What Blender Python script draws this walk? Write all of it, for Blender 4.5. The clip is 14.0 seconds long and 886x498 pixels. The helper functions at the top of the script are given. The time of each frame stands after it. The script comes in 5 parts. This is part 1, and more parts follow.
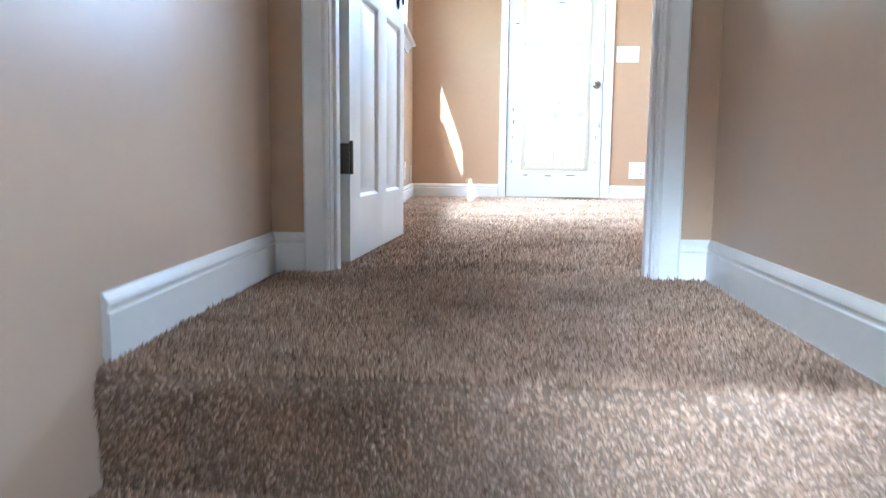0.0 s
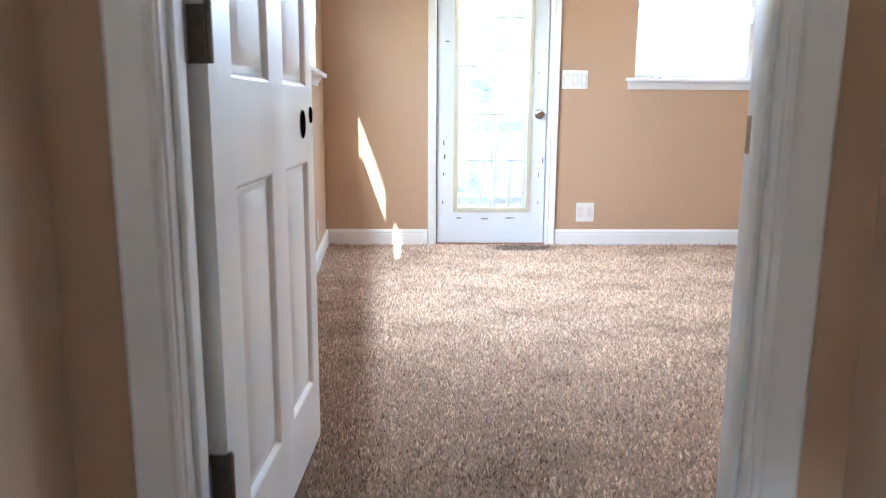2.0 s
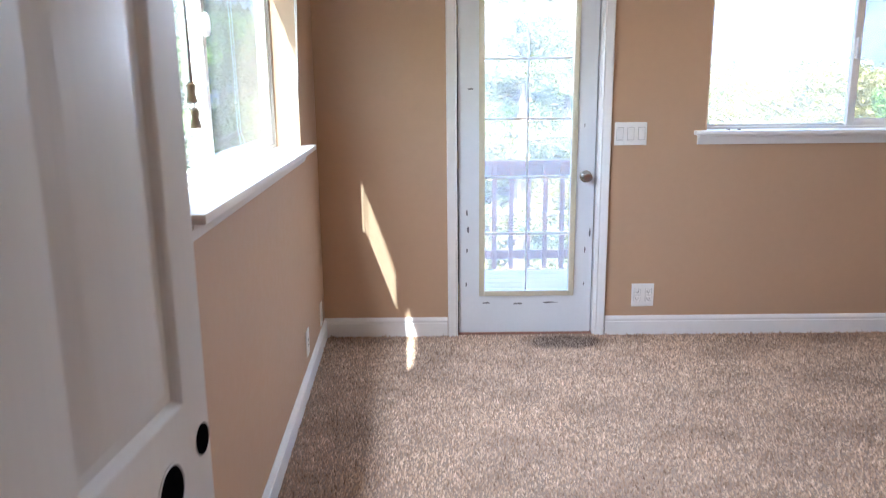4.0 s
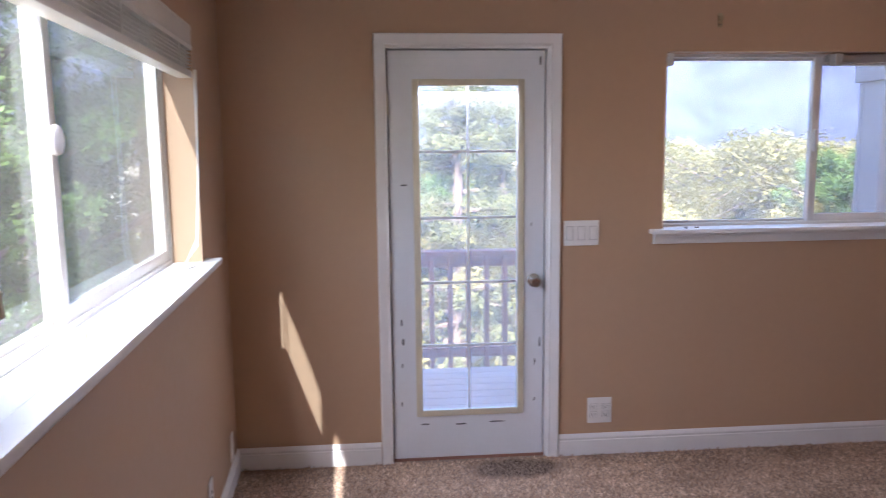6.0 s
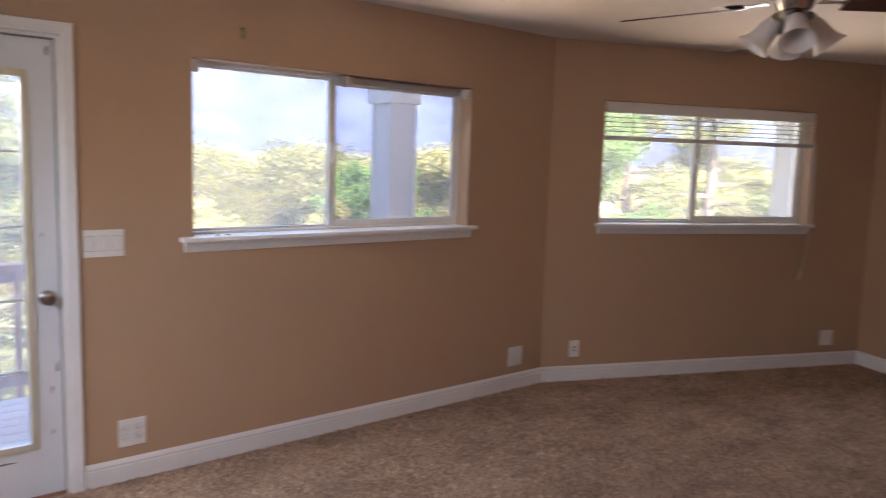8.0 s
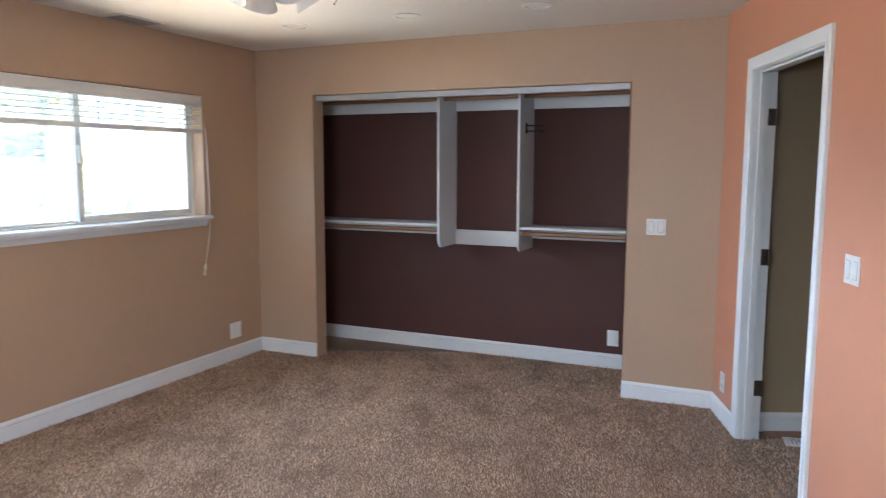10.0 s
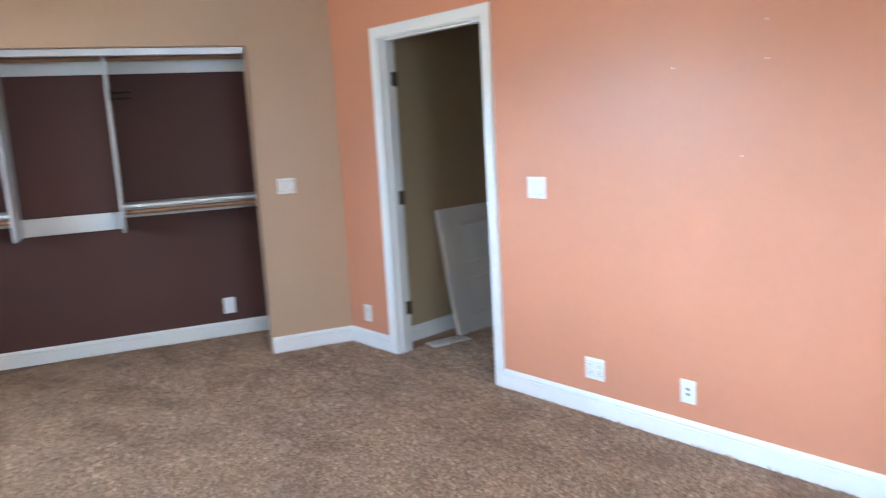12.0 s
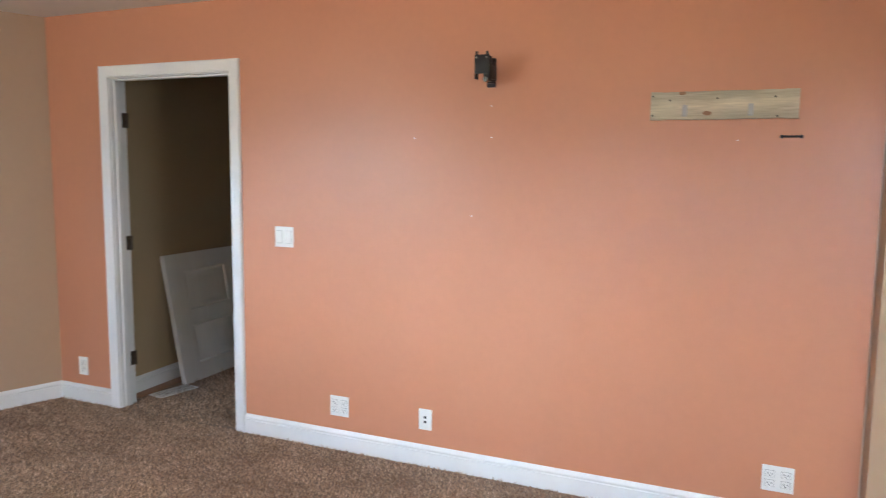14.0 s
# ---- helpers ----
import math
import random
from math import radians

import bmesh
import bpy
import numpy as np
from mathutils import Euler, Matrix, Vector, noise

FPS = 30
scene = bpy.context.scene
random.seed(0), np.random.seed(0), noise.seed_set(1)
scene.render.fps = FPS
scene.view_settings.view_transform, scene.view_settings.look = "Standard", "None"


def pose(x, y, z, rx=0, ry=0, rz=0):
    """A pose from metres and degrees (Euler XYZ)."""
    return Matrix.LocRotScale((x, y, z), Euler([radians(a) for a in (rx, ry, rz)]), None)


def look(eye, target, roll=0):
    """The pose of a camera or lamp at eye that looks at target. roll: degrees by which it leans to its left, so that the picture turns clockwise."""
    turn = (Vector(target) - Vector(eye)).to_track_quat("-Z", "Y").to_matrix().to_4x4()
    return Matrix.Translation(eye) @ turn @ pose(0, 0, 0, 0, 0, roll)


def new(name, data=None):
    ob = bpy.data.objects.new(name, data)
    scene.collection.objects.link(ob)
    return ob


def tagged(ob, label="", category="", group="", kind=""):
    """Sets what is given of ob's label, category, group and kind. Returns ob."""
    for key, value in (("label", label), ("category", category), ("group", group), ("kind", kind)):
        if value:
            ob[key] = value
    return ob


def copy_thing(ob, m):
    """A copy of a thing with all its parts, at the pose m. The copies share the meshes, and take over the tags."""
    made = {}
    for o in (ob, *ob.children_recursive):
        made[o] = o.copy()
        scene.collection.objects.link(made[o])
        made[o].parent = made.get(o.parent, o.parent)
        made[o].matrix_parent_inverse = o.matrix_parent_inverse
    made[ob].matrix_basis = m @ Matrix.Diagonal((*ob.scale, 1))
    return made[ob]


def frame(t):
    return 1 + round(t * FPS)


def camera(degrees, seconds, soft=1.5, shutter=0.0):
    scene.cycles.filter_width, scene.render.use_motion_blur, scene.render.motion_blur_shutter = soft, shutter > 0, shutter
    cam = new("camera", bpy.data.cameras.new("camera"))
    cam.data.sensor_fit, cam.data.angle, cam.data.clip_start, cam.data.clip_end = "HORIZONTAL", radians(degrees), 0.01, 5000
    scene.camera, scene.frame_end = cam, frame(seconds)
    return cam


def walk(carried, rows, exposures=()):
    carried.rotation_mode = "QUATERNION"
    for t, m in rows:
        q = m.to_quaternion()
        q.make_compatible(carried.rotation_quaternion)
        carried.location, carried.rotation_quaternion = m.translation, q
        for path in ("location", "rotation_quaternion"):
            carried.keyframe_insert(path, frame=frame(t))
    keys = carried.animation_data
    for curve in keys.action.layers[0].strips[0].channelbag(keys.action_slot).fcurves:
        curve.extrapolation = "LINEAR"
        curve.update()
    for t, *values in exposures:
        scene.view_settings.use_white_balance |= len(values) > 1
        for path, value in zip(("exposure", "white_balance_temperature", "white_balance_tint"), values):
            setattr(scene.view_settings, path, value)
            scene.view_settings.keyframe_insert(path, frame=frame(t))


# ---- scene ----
cam = camera(62.0, 14.0, soft=1.1, shutter=0.4)
PATH = [
    (0, (0.002, -6.107, 0.324), (-0.164, -4.129, 0.078), 0.6),
    (0.5, (-0.106, -5.862, 0.502), (-0.129, -3.882, 0.223), 0.2),
    (1, (-0.126, -5.625, 0.662), (-0.064, -3.646, 0.379), 0.2),
    (1.5, (-0.156, -5.413, 0.818), (-0.084, -3.436, 0.523), 0.5),
    (2, (-0.125, -5.157, 0.959), (-0.059, -3.194, 0.582), 0.4),
    (2.5, (-0.095, -4.892, 1.116), (-0.067, -2.94, 0.679), -0.2),
    (3, (-0.097, -4.626, 1.238), (-0.098, -2.686, 0.755), -0.4),
    (5.5, (-0.039, -3.579, 1.548), (-0.028, -1.599, 1.265), -1.1),
    (6, (-0.053, -3.565, 1.568), (0.119, -1.59, 1.302), -0.6),
    (6.5, (-0.052, -3.567, 1.568), (0.335, -1.621, 1.314), 0.0),
    (7, (-0.04, -3.574, 1.551), (0.598, -1.694, 1.309), 0.6),
    (7.5, (-0.004, -3.576, 1.595), (0.93, -1.826, 1.336), 1.5),
    (8, (0.04, -3.573, 1.578), (1.293, -2.033, 1.339), 1.8),
    (8.5, (0.116, -3.528, 1.579), (1.678, -2.3, 1.35), 2.0),
    (9, (0.29, -3.341, 1.571), (2.096, -2.51, 1.353), 1.8),
    (9.2, (0.354, -3.273, 1.564), (2.231, -2.615, 1.352), 1.5),
    (11.3, (0.861, -1.627, 1.516), (2.644, -2.481, 1.209), -2.0),
    (11.5, (0.924, -1.483, 1.509), (2.619, -2.496, 1.194), -2.4),
    (12, (1.02, -1.21, 1.489), (2.418, -2.602, 1.16), -3.2),
    (12.5, (1.144, -0.904, 1.494), (2.06, -2.647, 1.142), -3.2),
    (13, (1.119, -0.813, 1.497), (1.764, -2.685, 1.217), -2.4),
    (13.5, (1.129, -0.808, 1.526), (1.7, -2.709, 1.281), -0.8),
    (14, (1.162, -0.792, 1.542), (1.851, -2.656, 1.318), 0.6),
]
EXPO = [(0, 5.08, 5150, 3), (0.7, 5.05, 5250, 3), (1.5, 4.82, 5400, 6), (3.0, 4.28, 5650, 9), (4.5, 3.5, 5600, 15), (5.5, 3.0, 5550, 19), (6.0, 2.93, 5900, 27), (6.5, 2.87, 6150, 31), (7.3, 3.02, 6350, 28), (8.0, 3.05, 6450, 24), (8.5, 3.27, 6150, 20), (9.2, 3.85, 5650, 9),
        (11.3, 4.75, 5400, 7), (12.2, 4.65, 5450, 5), (13.0, 4.42, 5750, 6), (14, 4.24, 6200, 9)]
walk(cam, [(t, look(eye, target, roll)) for t, eye, target, roll in PATH], EXPO)

# ---- world, sun ----
SUN_FROM = Vector((-0.30, -1.08, 1.0)).normalized()
world = bpy.data.worlds.new("daylight")
scene.world = world
world.use_nodes = True
sky = world.node_tree.nodes.new("ShaderNodeTexSky")
sky.sky_type = "NISHITA"
sky.sun_disc = False
sky.sun_elevation = math.asin(SUN_FROM.z)
sky.sun_rotation = math.atan2(SUN_FROM.x, SUN_FROM.y)
world.node_tree.links.new(sky.outputs[0], world.node_tree.nodes["Background"].inputs[0])
world.node_tree.nodes["Background"].inputs[1].default_value = 0.14
sun = new("sun", bpy.data.lights.new("sun", "SUN"))
sun.data.energy = 4.7
sun.data.angle = radians(0.55)
sun.data.color = (1.0, 0.94, 0.84)
sun.matrix_world = look(SUN_FROM * 20, (0, 0, 0))


def sky_lamp(m, x, z, w, h, power, tilt=45.0, spread=80.0, y=0.035, color=None):
    """Stands in for the sky's light in a window's opening, sent down into the room."""
    ob = new("window_light", bpy.data.lights.new("window_light", "AREA"))
    ob.data.shape, ob.data.size, ob.data.size_y = "RECTANGLE", w, h
    ob.data.energy, ob.data.spread = power, radians(spread)
    # light thrown up comes off the sunlit ground and is warm
    ob.data.color = color or ((0.84, 0.92, 1.0) if tilt > 0 else (1.0, 0.77, 0.50))
    ob.matrix_world = m @ pose(x, y, z, tilt - 90, 0, 0)
    return ob


# Frames that face each wall: x to the right along it, y into it, z up.
H = 2.437
F_N = Matrix()
F_W = pose(-0.775, 0, 0, 0, 0, 92.86)
F_A = pose(3.89, 0, 0, 0, 0, -22.6)
F_C = pose(6.314, -1.605, 0, 0, 0, -112.98)
F_S = pose(0.543, -4.082, 0, 0, 0, 176.54)
F_E = pose(0, -4.095, 0)
F_ER = pose(0, -3.985, 0, 0, 0, 180)
F_HL = pose(-0.650, -4.095, 0, 0, 0, 92.2)
F_HR = pose(0.552, -4.095, 0, 0, 0, -88.8)

SKY_BLUE = (0.62, 0.82, 1.0)
# sky between the ridge and the eaves: flat beams that reach deep into the room
sky_lamp(F_N, 2.1, 1.90, 1.4, 0.02, 0.22, 15, 28, 0.012, SKY_BLUE)
sky_lamp(F_A, 1.3, 1.70, 1.6, 0.02, 0.17, 11, 28, 0.025, SKY_BLUE)
sky_lamp(F_N, 0.387, 1.872, 0.46, 0.016, 0.22, 15, 34, 0.026, SKY_BLUE)
# the open sky's broad light
sky_lamp(F_N, 2.25, 1.86, 1.6, 0.10, 0.40, 40, 150, 0.03)
sky_lamp(F_A, 1.3, 1.66, 1.6, 0.10, 0.95, 14, 115, 0.03)
sky_lamp(F_N, 0.387, 1.85, 0.46, 0.05, 0.85, 55, 130, 0.03)
sky_lamp(F_W, -1.6, 1.71, 1.2, 0.06, 1.70, 50, 120, 0.07)
sky_lamp(F_W, -1.75, 1.755, 1.2, 0.02, 1.2, 14, 115, 0.07)
# sunlit slope below, thrown up to the ceiling
sky_lamp(F_N, 2.25, 1.30, 1.6, 0.08, 0.85, -42)
sky_lamp(F_A, 1.3, 1.28, 1.6, 0.08, 0.5, -42)
sky_lamp(F_W, -1.85, 1.28, 0.9, 0.08, 0.45, -50, 60)
# added lamp: a warm glow on the north wall, slanting past the window's jamb
glow = sky_lamp(F_W, -0.95, 1.5, 0.12, 0.6, 0.04, 10, 75, 0.09)
glow.data.color = (1.0, 0.86, 0.60)
glow.matrix_world = look(F_W @ Vector((-0.95, 0.09, 1.5)), (0.15, -0.1, 0.75))
# stairwell windows, both unseen and placed for the light on the hall walls
F_SW = pose(-0.8, -9.2, 0, 0, 0, 180)
F_SE = pose(2.4, -5.0, 0, 0, 0, -90)
sky_lamp(F_SW, -0.72, 1.5, 0.4, 0.6, 0.04, 10, 140, 0.05)
sky_lamp(F_SE, 1.18, 1.5, 0.6, 0.6, 0.58, 10, 95, 0.05)
# added narrow lamp, aimed to make the bright patch on the landing
beam = sky_lamp(F_SW, -0.72, 1.5, 0.4, 0.6, 0.085, 10, 11, 0.05)
beam.matrix_world = look(beam.matrix_world.translation, (0.40, -4.80, -0.06))


# ---- materials ----
def ramp(nt, fac, stops):
    r = nt.nodes.new("ShaderNodeValToRGB")
    el = r.color_ramp.elements
    while len(el) < len(stops):
        el.new(0.5)
    for e, (p, c) in zip(el, stops):
        e.position, e.color = p, (*c, 1)
    nt.links.new(fac, r.inputs[0])
    return r.outputs[0]


def noise_tex(nt, scale, detail=3.0, rough=0.55, stretch=(1, 1, 1), space="Object"):
    tc = nt.nodes.new("ShaderNodeTexCoord")
    mp = nt.nodes.new("ShaderNodeMapping")
    mp.inputs["Scale"].default_value = stretch
    n = nt.nodes.new("ShaderNodeTexNoise")
    n.inputs["Scale"].default_value = scale
    n.inputs["Detail"].default_value = detail
    n.inputs["Roughness"].default_value = rough
    nt.links.new(tc.outputs[space], mp.inputs[0])
    nt.links.new(mp.outputs[0], n.inputs["Vector"])
    return n.outputs["Fac"]


def shade(c, k):
    return tuple(min(1.0, v * k) for v in c)


def material(name, color, rough=0.5, metal=0.0, vary=0.08, big=1.3, fine=60.0, bump=0.0, bump_scale=300.0, stretch=(1, 1, 1), spec=0.5, coat=0.0, worn=0.06):
    m = bpy.data.materials.new(name)
    m.use_nodes = True
    nt = m.node_tree
    b = nt.nodes["Principled BSDF"]
    b.inputs["Roughness"].default_value = rough
    b.inputs["Metallic"].default_value = metal
    b.inputs["Specular IOR Level"].default_value = spec
    b.inputs["Coat Weight"].default_value = coat
    a = noise_tex(nt, big, 4, stretch=stretch)
    c = noise_tex(nt, fine, 3, stretch=stretch)
    base = ramp(nt, a, [(0.3, shade(color, 1 - vary)), (0.7, shade(color, 1 + vary))])
    grain = ramp(nt, c, [(0.25, (1 - vary,) * 3), (0.75, (1.0,) * 3)])
    mx = nt.nodes.new("ShaderNodeMix")
    mx.data_type, mx.blend_type = "RGBA", "MULTIPLY"
    mx.inputs[0].default_value = 1.0
    nt.links.new(base, mx.inputs[6])
    nt.links.new(grain, mx.inputs[7])
    nt.links.new(mx.outputs[2], b.inputs["Base Color"])
    rr = ramp(nt, c, [(0.2, (max(0.02, rough - worn),) * 3), (0.8, (min(1, rough + worn),) * 3)])
    nt.links.new(rr, b.inputs["Roughness"])
    if bump:
        bp = nt.nodes.new("ShaderNodeBump")
        bp.inputs["Strength"].default_value = bump
        bp.inputs["Distance"].default_value = 0.002
        nt.links.new(noise_tex(nt, bump_scale, 2, stretch=stretch), bp.inputs["Height"])
        nt.links.new(bp.outputs[0], b.inputs["Normal"])
    return m


def glass_material(name, tint, dust_haze=0.18, gloss=1.0):
    m = bpy.data.materials.new(name)
    m.use_nodes = True
    nt = m.node_tree
    nt.nodes.clear()
    out = nt.nodes.new("ShaderNodeOutputMaterial")
    tr = nt.nodes.new("ShaderNodeBsdfTransparent")
    tr.inputs[0].default_value = (*tint, 1)
    gl = nt.nodes.new("ShaderNodeBsdfGlossy")
    gl.inputs["Roughness"].default_value = 0.02
    lw = nt.nodes.new("ShaderNodeLayerWeight")
    lw.inputs[0].default_value = 0.5
    pw = nt.nodes.new("ShaderNodeMath")
    pw.operation = "POWER"
    pw.inputs[1].default_value = 5.0
    nt.links.new(lw.outputs["Facing"], pw.inputs[0])
    fr = nt.nodes.new("ShaderNodeMath")
    fr.operation = "MULTIPLY_ADD"
    fr.inputs[1].default_value, fr.inputs[2].default_value = 0.6 * gloss, 0.025
    nt.links.new(pw.outputs[0], fr.inputs[0])
    # pale veil: dust on the pane, plus added haze that washes out the view
    haze_bsdf = nt.nodes.new("ShaderNodeBsdfTranslucent")
    haze_bsdf.inputs[0].default_value = (0.95, 0.97, 0.96, 1)
    veil = nt.nodes.new("ShaderNodeMixShader")
    veil.inputs[0].default_value = dust_haze
    nt.links.new(tr.outputs[0], veil.inputs[1])
    nt.links.new(haze_bsdf.outputs[0], veil.inputs[2])
    mx = nt.nodes.new("ShaderNodeMixShader")
    nt.links.new(fr.outputs[0], mx.inputs[0])
    nt.links.new(veil.outputs[0], mx.inputs[1])
    nt.links.new(gl.outputs[0], mx.inputs[2])
    nt.links.new(mx.outputs[0], out.inputs[0])
    return m


TAN = material("tan_paint", (0.495, 0.335, 0.215), 0.45, vary=0.035, big=0.8, fine=25, bump=0.22, bump_scale=170)
RED = material("terracotta_paint", (0.60, 0.262, 0.150), 0.38, vary=0.04, big=0.9, fine=25, bump=0.15, bump_scale=170)
OLIVE = material("olive_tan_paint", (0.40, 0.30, 0.18), 0.5, vary=0.04, big=0.8, fine=25, bump=0.2, bump_scale=170)
BROWN = material("dark_brown_paint", (0.098, 0.044, 0.036), 0.6, spec=0.22, vary=0.06, big=1.0, fine=25, bump=0.2, bump_scale=170)
HALLP = material("beige_satin_paint", (0.64, 0.49, 0.37), 0.29, vary=0.03, big=0.8, fine=25, bump=0.0, worn=0.0)
CEIL = material("white_ceiling_paint", (0.74, 0.70, 0.65), 0.8, vary=0.03, big=0.7, fine=40, bump=0.4, bump_scale=120)
WHITE = material("white_trim_paint", (0.80, 0.80, 0.79), 0.33, vary=0.035, big=3, fine=30, bump=0.08, bump_scale=90)
DOORW = material("white_door_paint", (0.78, 0.77, 0.73), 0.4, vary=0.04, big=2, fine=40, bump=0.25, bump_scale=120, stretch=(3, 3, 0.2))
EXTDOOR = material("pale_blue_white_door_paint", (0.72, 0.76, 0.80), 0.38, vary=0.03, big=2, fine=40, bump=0.06, bump_scale=90)
CREAM = material("cream_lite_frame", (0.62, 0.58, 0.44), 0.45, vary=0.06, big=5, fine=50)
VINYL = material("white_vinyl", (0.72, 0.70, 0.66), 0.35, vary=0.04, big=4, fine=40)
PLASTIC = material("white_plastic_plate", (0.82, 0.81, 0.78), 0.3, vary=0.02, big=8, fine=60)
# grey for the shadow in plate gaps, laid on as thin sheets
GAP_SHADE = material("plate_gap_shade", (0.42, 0.41, 0.39), 0.6, vary=0.08)
HOLE_SHADE = material("bore_shade_black", (0.004, 0.004, 0.004), 0.95, spec=0.0, vary=0.1)
SLOT = material("dark_slot", (0.03, 0.03, 0.03), 0.6, vary=0.1)
STEEL = material("satin_nickel", (0.34, 0.33, 0.31), 0.24, 1.0, vary=0.06, big=20, fine=200)
BRASS = material("aged_brass", (0.42, 0.36, 0.24), 0.38, 1.0, vary=0.15, big=25, fine=150)
BRONZE = material("dark_hinge_metal", (0.16, 0.13, 0.10), 0.4, 0.9, vary=0.15, big=25, fine=150)
IRON = material("black_iron", (0.025, 0.025, 0.027), 0.45, 0.6, vary=0.1, big=20, fine=150)
GREYMETAL = material("grey_track_metal", (0.45, 0.45, 0.46), 0.4, 0.8, vary=0.06, big=5, fine=100)
MELAMINE = material("white_melamine", (0.72, 0.72, 0.71), 0.4, vary=0.03, big=2, fine=30)
RODWOOD = material("wooden_rod", (0.33, 0.17, 0.09), 0.45, vary=0.15, big=8, fine=60, stretch=(0.3, 4, 4))
BARNWOOD = material("weathered_board", (0.62, 0.54, 0.40), 0.7, vary=0.3, big=7, fine=45, bump=0.5, bump_scale=60, stretch=(0.25, 3, 3))
BLADE = material("mahogany_blade", (0.075, 0.02, 0.018), 0.3, vary=0.25, big=5, fine=60, stretch=(0.4, 4, 4), coat=0.2)
DECKM = material("grey_deck_paint", (0.64, 0.51, 0.46), 0.6, vary=0.12, big=3, fine=50, bump=0.3, bump_scale=80)
RAILM = material("red_brown_rail_stain", (0.30, 0.14, 0.10), 0.6, vary=0.2, big=4, fine=60, bump=0.3, bump_scale=90)
COLUMN = material("blue_grey_column_paint", (0.55, 0.54, 0.53), 0.55, vary=0.05, big=2, fine=50)
BARK = material("bark", (0.20, 0.155, 0.12), 0.9, vary=0.3, big=6, fine=40, bump=0.8, bump_scale=30, stretch=(3, 3, 0.5))
GROUND = material("dry_hillside", (0.50, 0.42, 0.29), 0.95, vary=0.3, big=0.15, fine=2.0)
# the blue of the air in between is painted into the mountain's colour
MOUNT = material("haze_tinted_mountain", (0.07, 0.09, 0.15), 1.0, vary=0.5, big=0.012, fine=0.06)
ROOFM = material("porch_soffit", (0.5, 0.5, 0.5), 0.8, vary=0.05)
GLASS = glass_material("window_glass", (0.93, 0.95, 0.95))
RAILGREY = material("grey_beige_rail", (0.40, 0.37, 0.34), 0.5, vary=0.05)
SCREEN = glass_material("screened_glass", (0.72, 0.74, 0.78), 0.10)
# panes of the sunny window, toned darker to hold back the sun
CLEAR = glass_material("sunlit_glass", (0.74, 0.78, 0.77), 0.03)
MILKY = glass_material("sunlit_hazy_glass", (0.52, 0.57, 0.57), 0.075)


def leaf_material(name, color):
    m = material(name, color, 0.6, vary=0.25, big=2.0, fine=12)
    nt = m.node_tree
    b = nt.nodes["Principled BSDF"]
    tl = nt.nodes.new("ShaderNodeBsdfTranslucent")
    mx = nt.nodes.new("ShaderNodeMixShader")
    mx.inputs[0].default_value = 0.45
    nt.links.new(b.inputs["Base Color"].links[0].from_socket, tl.inputs[0])
    nt.links.new(b.outputs[0], mx.inputs[1])
    nt.links.new(tl.outputs[0], mx.inputs[2])
    nt.links.new(mx.outputs[0], nt.nodes["Material Output"].inputs[0])
    return m


LEAF_A = leaf_material("green_leaves", (0.17, 0.28, 0.065))
LEAF_B = leaf_material("olive_needles", (0.23, 0.25, 0.095))
LEAF_C = leaf_material("yellow_scrub", (0.45, 0.42, 0.15))

CARPET = material("carpet", (0.30, 0.225, 0.175), 0.95, vary=0.16, big=1.6, fine=140, bump=1.0, bump_scale=240, spec=0.1)


def tuft_material():
    m = bpy.data.materials.new("carpet_pile")
    m.use_nodes = True
    nt = m.node_tree
    b = nt.nodes["Principled BSDF"]
    b.inputs["Roughness"].default_value = 0.95
    b.inputs["Specular IOR Level"].default_value = 0.1
    g = nt.nodes.new("ShaderNodeNewGeometry")
    isl = ramp(nt, g.outputs["Random Per Island"], [(0.0, (0.22, 0.145, 0.10)), (0.3, (0.41, 0.28, 0.195)), (0.75, (0.56, 0.395, 0.283)), (1.0, (0.72, 0.54, 0.40))])
    wear = ramp(nt, noise_tex(nt, 2.3, 6, 0.66, (1.0, 1.6, 1.0)), [(0.35, (0.64, 0.62, 0.61)), (0.45, (0.86, 0.85, 0.85)), (0.54, (1.0, 1.0, 1.0)), (0.7, (1.1, 1.08, 1.05))])
    mx = nt.nodes.new("ShaderNodeMix")
    mx.data_type, mx.blend_type = "RGBA", "MULTIPLY"
    mx.inputs[0].default_value = 1.0
    nt.links.new(isl, mx.inputs[6])
    nt.links.new(wear, mx.inputs[7])
    # trodden-in dark stain by the glazed door
    tc = nt.nodes.new("ShaderNodeTexCoord")
    mp = nt.nodes.new("ShaderNodeMapping")
    mp.inputs["Location"].default_value = (-1.9, 0.85, 0)
    mp.inputs["Scale"].default_value = (3.2, 6.5, 0.0)
    gr = nt.nodes.new("ShaderNodeTexGradient")
    gr.gradient_type = "SPHERICAL"
    nt.links.new(tc.outputs["Object"], mp.inputs[0])
    nt.links.new(mp.outputs[0], gr.inputs[0])
    mul = nt.nodes.new("ShaderNodeMath")
    mul.operation = "MULTIPLY"
    nt.links.new(gr.outputs["Fac"], mul.inputs[0])
    nt.links.new(noise_tex(nt, 9.0, 4, 0.7), mul.inputs[1])
    st = ramp(nt, mul.outputs[0], [(0.06, (1.0, 1.0, 1.0)), (0.22, (0.28, 0.28, 0.30))])
    mx2 = nt.nodes.new("ShaderNodeMix")
    mx2.data_type, mx2.blend_type = "RGBA", "MULTIPLY"
    mx2.inputs[0].default_value = 1.0
    nt.links.new(mx.outputs[2], mx2.inputs[6])
    nt.links.new(st, mx2.inputs[7])
    nt.links.new(mx2.outputs[2], b.inputs["Base Color"])
    return m


PILE = tuft_material()


